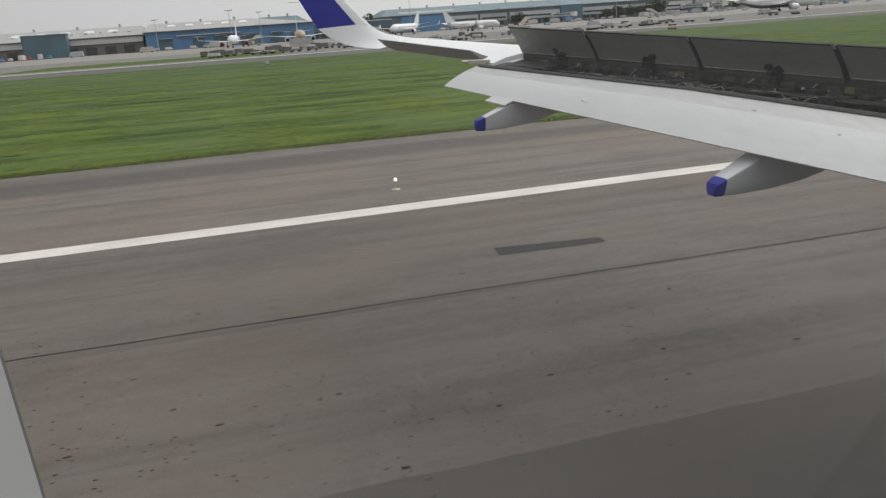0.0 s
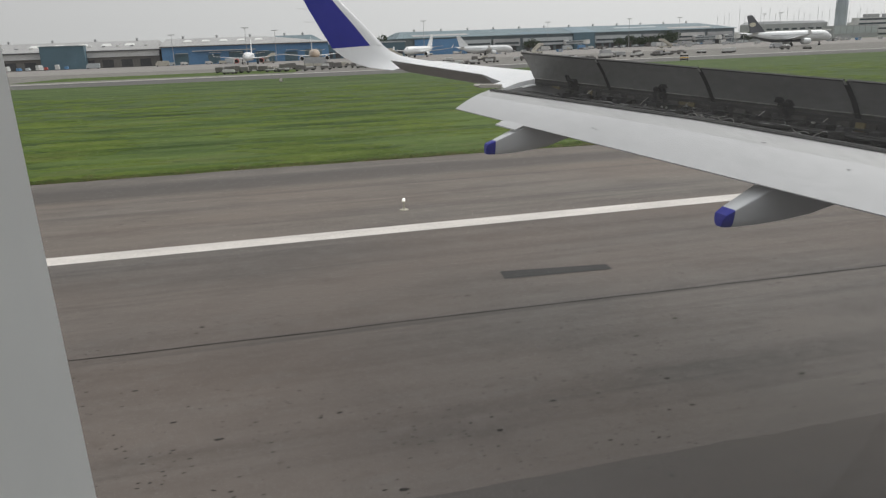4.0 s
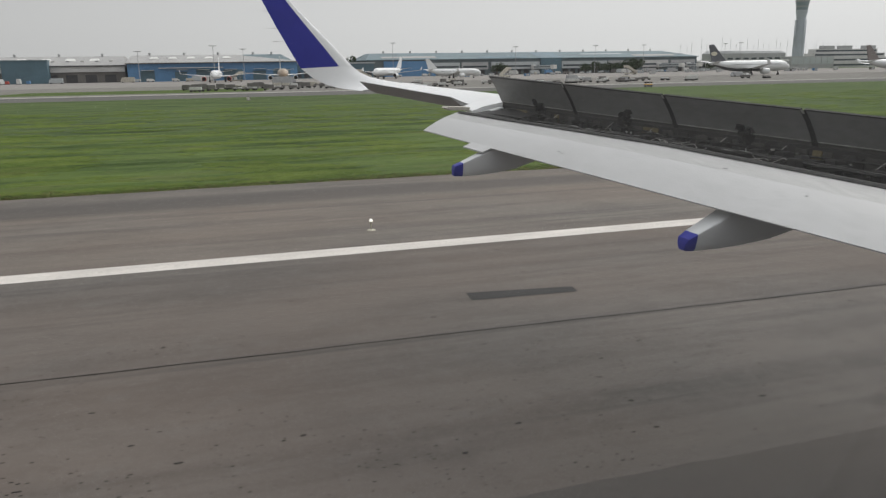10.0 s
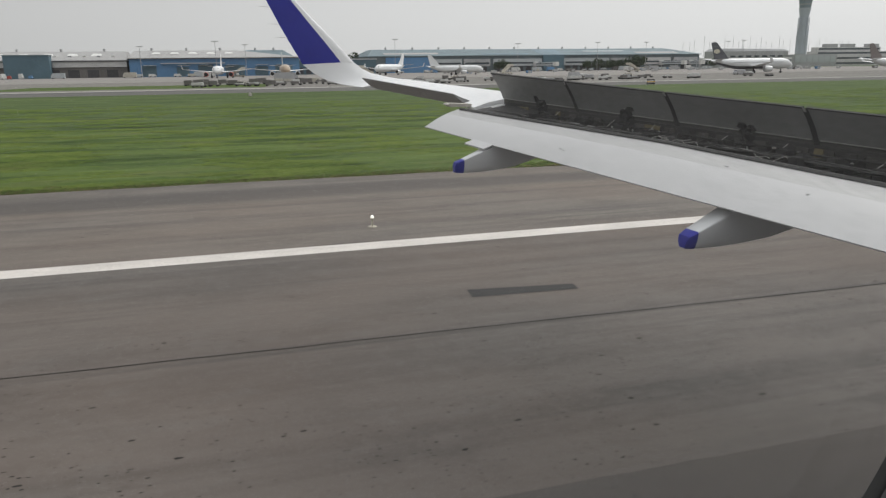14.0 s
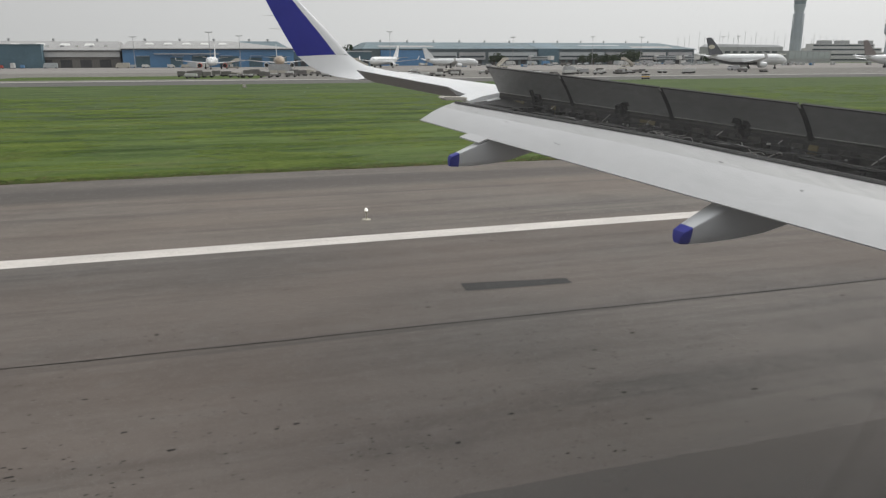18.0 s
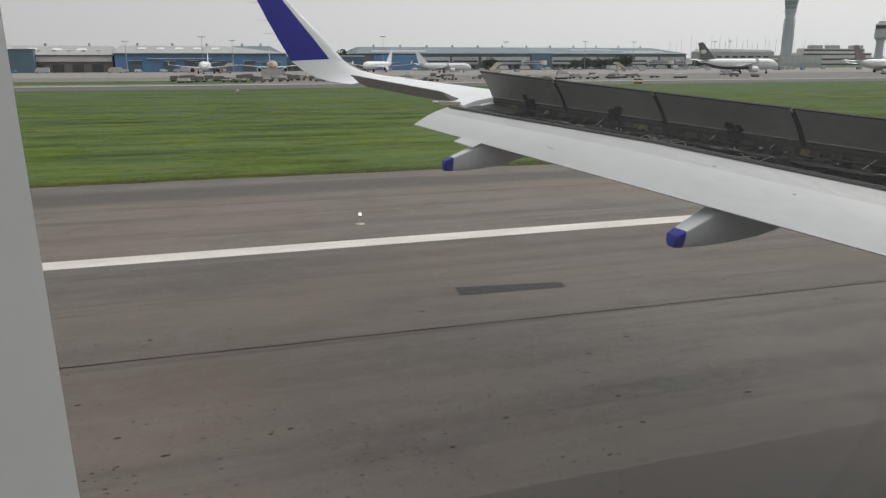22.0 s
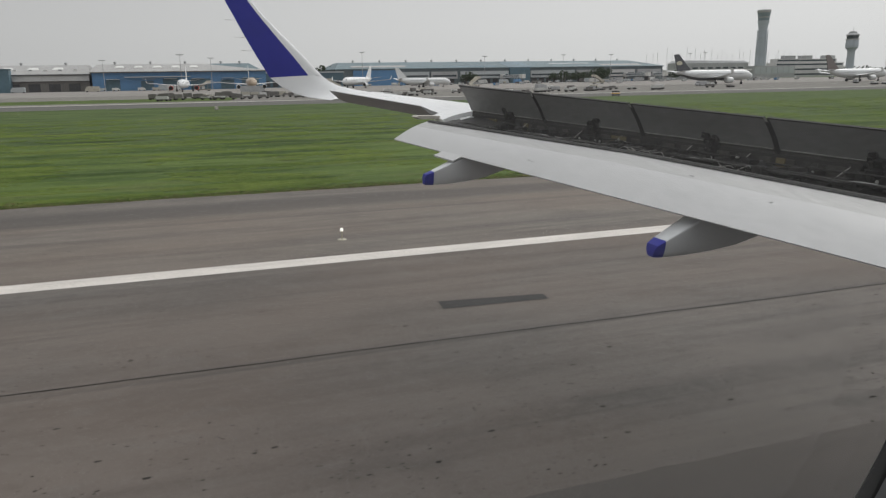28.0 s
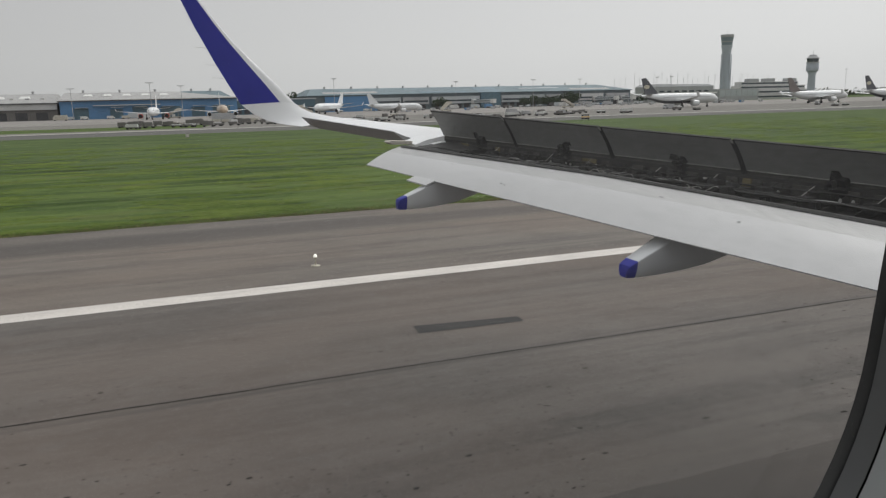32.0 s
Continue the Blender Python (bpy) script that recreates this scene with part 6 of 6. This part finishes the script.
fence = thing("boundary_fence", (-1500, 330, -0.05), 0, "long blue sheet metal boundary fence", "fence")
for k in range(60):
    part("panel", box(10 * k, 10 * k + 9.7, 0, 0.15, 0, 4.0), WALL_FENCE, fence)
mound = thing("earth_mound", (-1350, 520, -0.05), 0, "broad mound of excavated brown earth", "mound")
part("heap", loft([[(120 * s * math.cos(a) * (1 + 0.12 * math.sin(3 * a)), 50 * s * math.sin(a), z) for a in (2 * math.pi * k / 28 for k in range(28))] for s, z in ((1.0, 0), (0.9, 4), (0.72, 9), (0.5, 12), (0.2, 13))]), DIRT, mound, "", 40)
crane = thing("crawler_crane", (-1260, 500, -0.05), 0, "tall red lattice boom crane", "crane")
part("boom", tube([(0, 0, 3), (14, 0, 42)], 0.7, 4), JET_RED, crane)
part("cab", box(-4, 3, -2, 2, 0.8, 5), JET_RED, crane, "", 0, 0.2)
part("track", merge(box(-5, 4, -2.8, -1.6, 0, 1.2), box(-5, 4, 1.6, 2.8, 0, 1.2)), BLACK_RUBBER, crane)
first_tree = tree(-560, 400, 15, 17, 91)
trng = random.Random(17)
for k in range(34):
    copy_thing(first_tree, pose(-760 + 11 * k + trng.uniform(-5, 5), 400 + trng.uniform(-18, 25), -0.05, 0, 0, trng.uniform(0, 360)))
# touchdown markings and the concrete turn-off further back
for k in range(3):
    o = new("touchdown_block", mesh("touchdown_block", sheet(-1150 + 60 * k, -1128 + 60 * k, 6.5, 9.5, 0.008, 6, 1), LINE_WHITE))
    tagged(o, "broad white painted touchdown block on the runway", "marking", "touchdown blocks", "structure")
lead = [(-520 + 6 * k, 30 - 0.012 * k * k) for k in range(43)]
setting("lead_off_line", loft([[(x, y - 0.09, 0.0085) for x, y in lead], [(x, y + 0.09, 0.0085) for x, y in lead]], caps=False, closed=False), LINE_YELLOW, "thin yellow line that curves off the runway", "marking")
setting("turnoff", sheet(-640, -520, 40, 62, -0.045, 1, 1), CONCRETE, "pale concrete taxiway crossing the grass", "taxiway")
for k in range(5):
    yellow_bar(-480 + 14 * k, 21.0, 3.0)
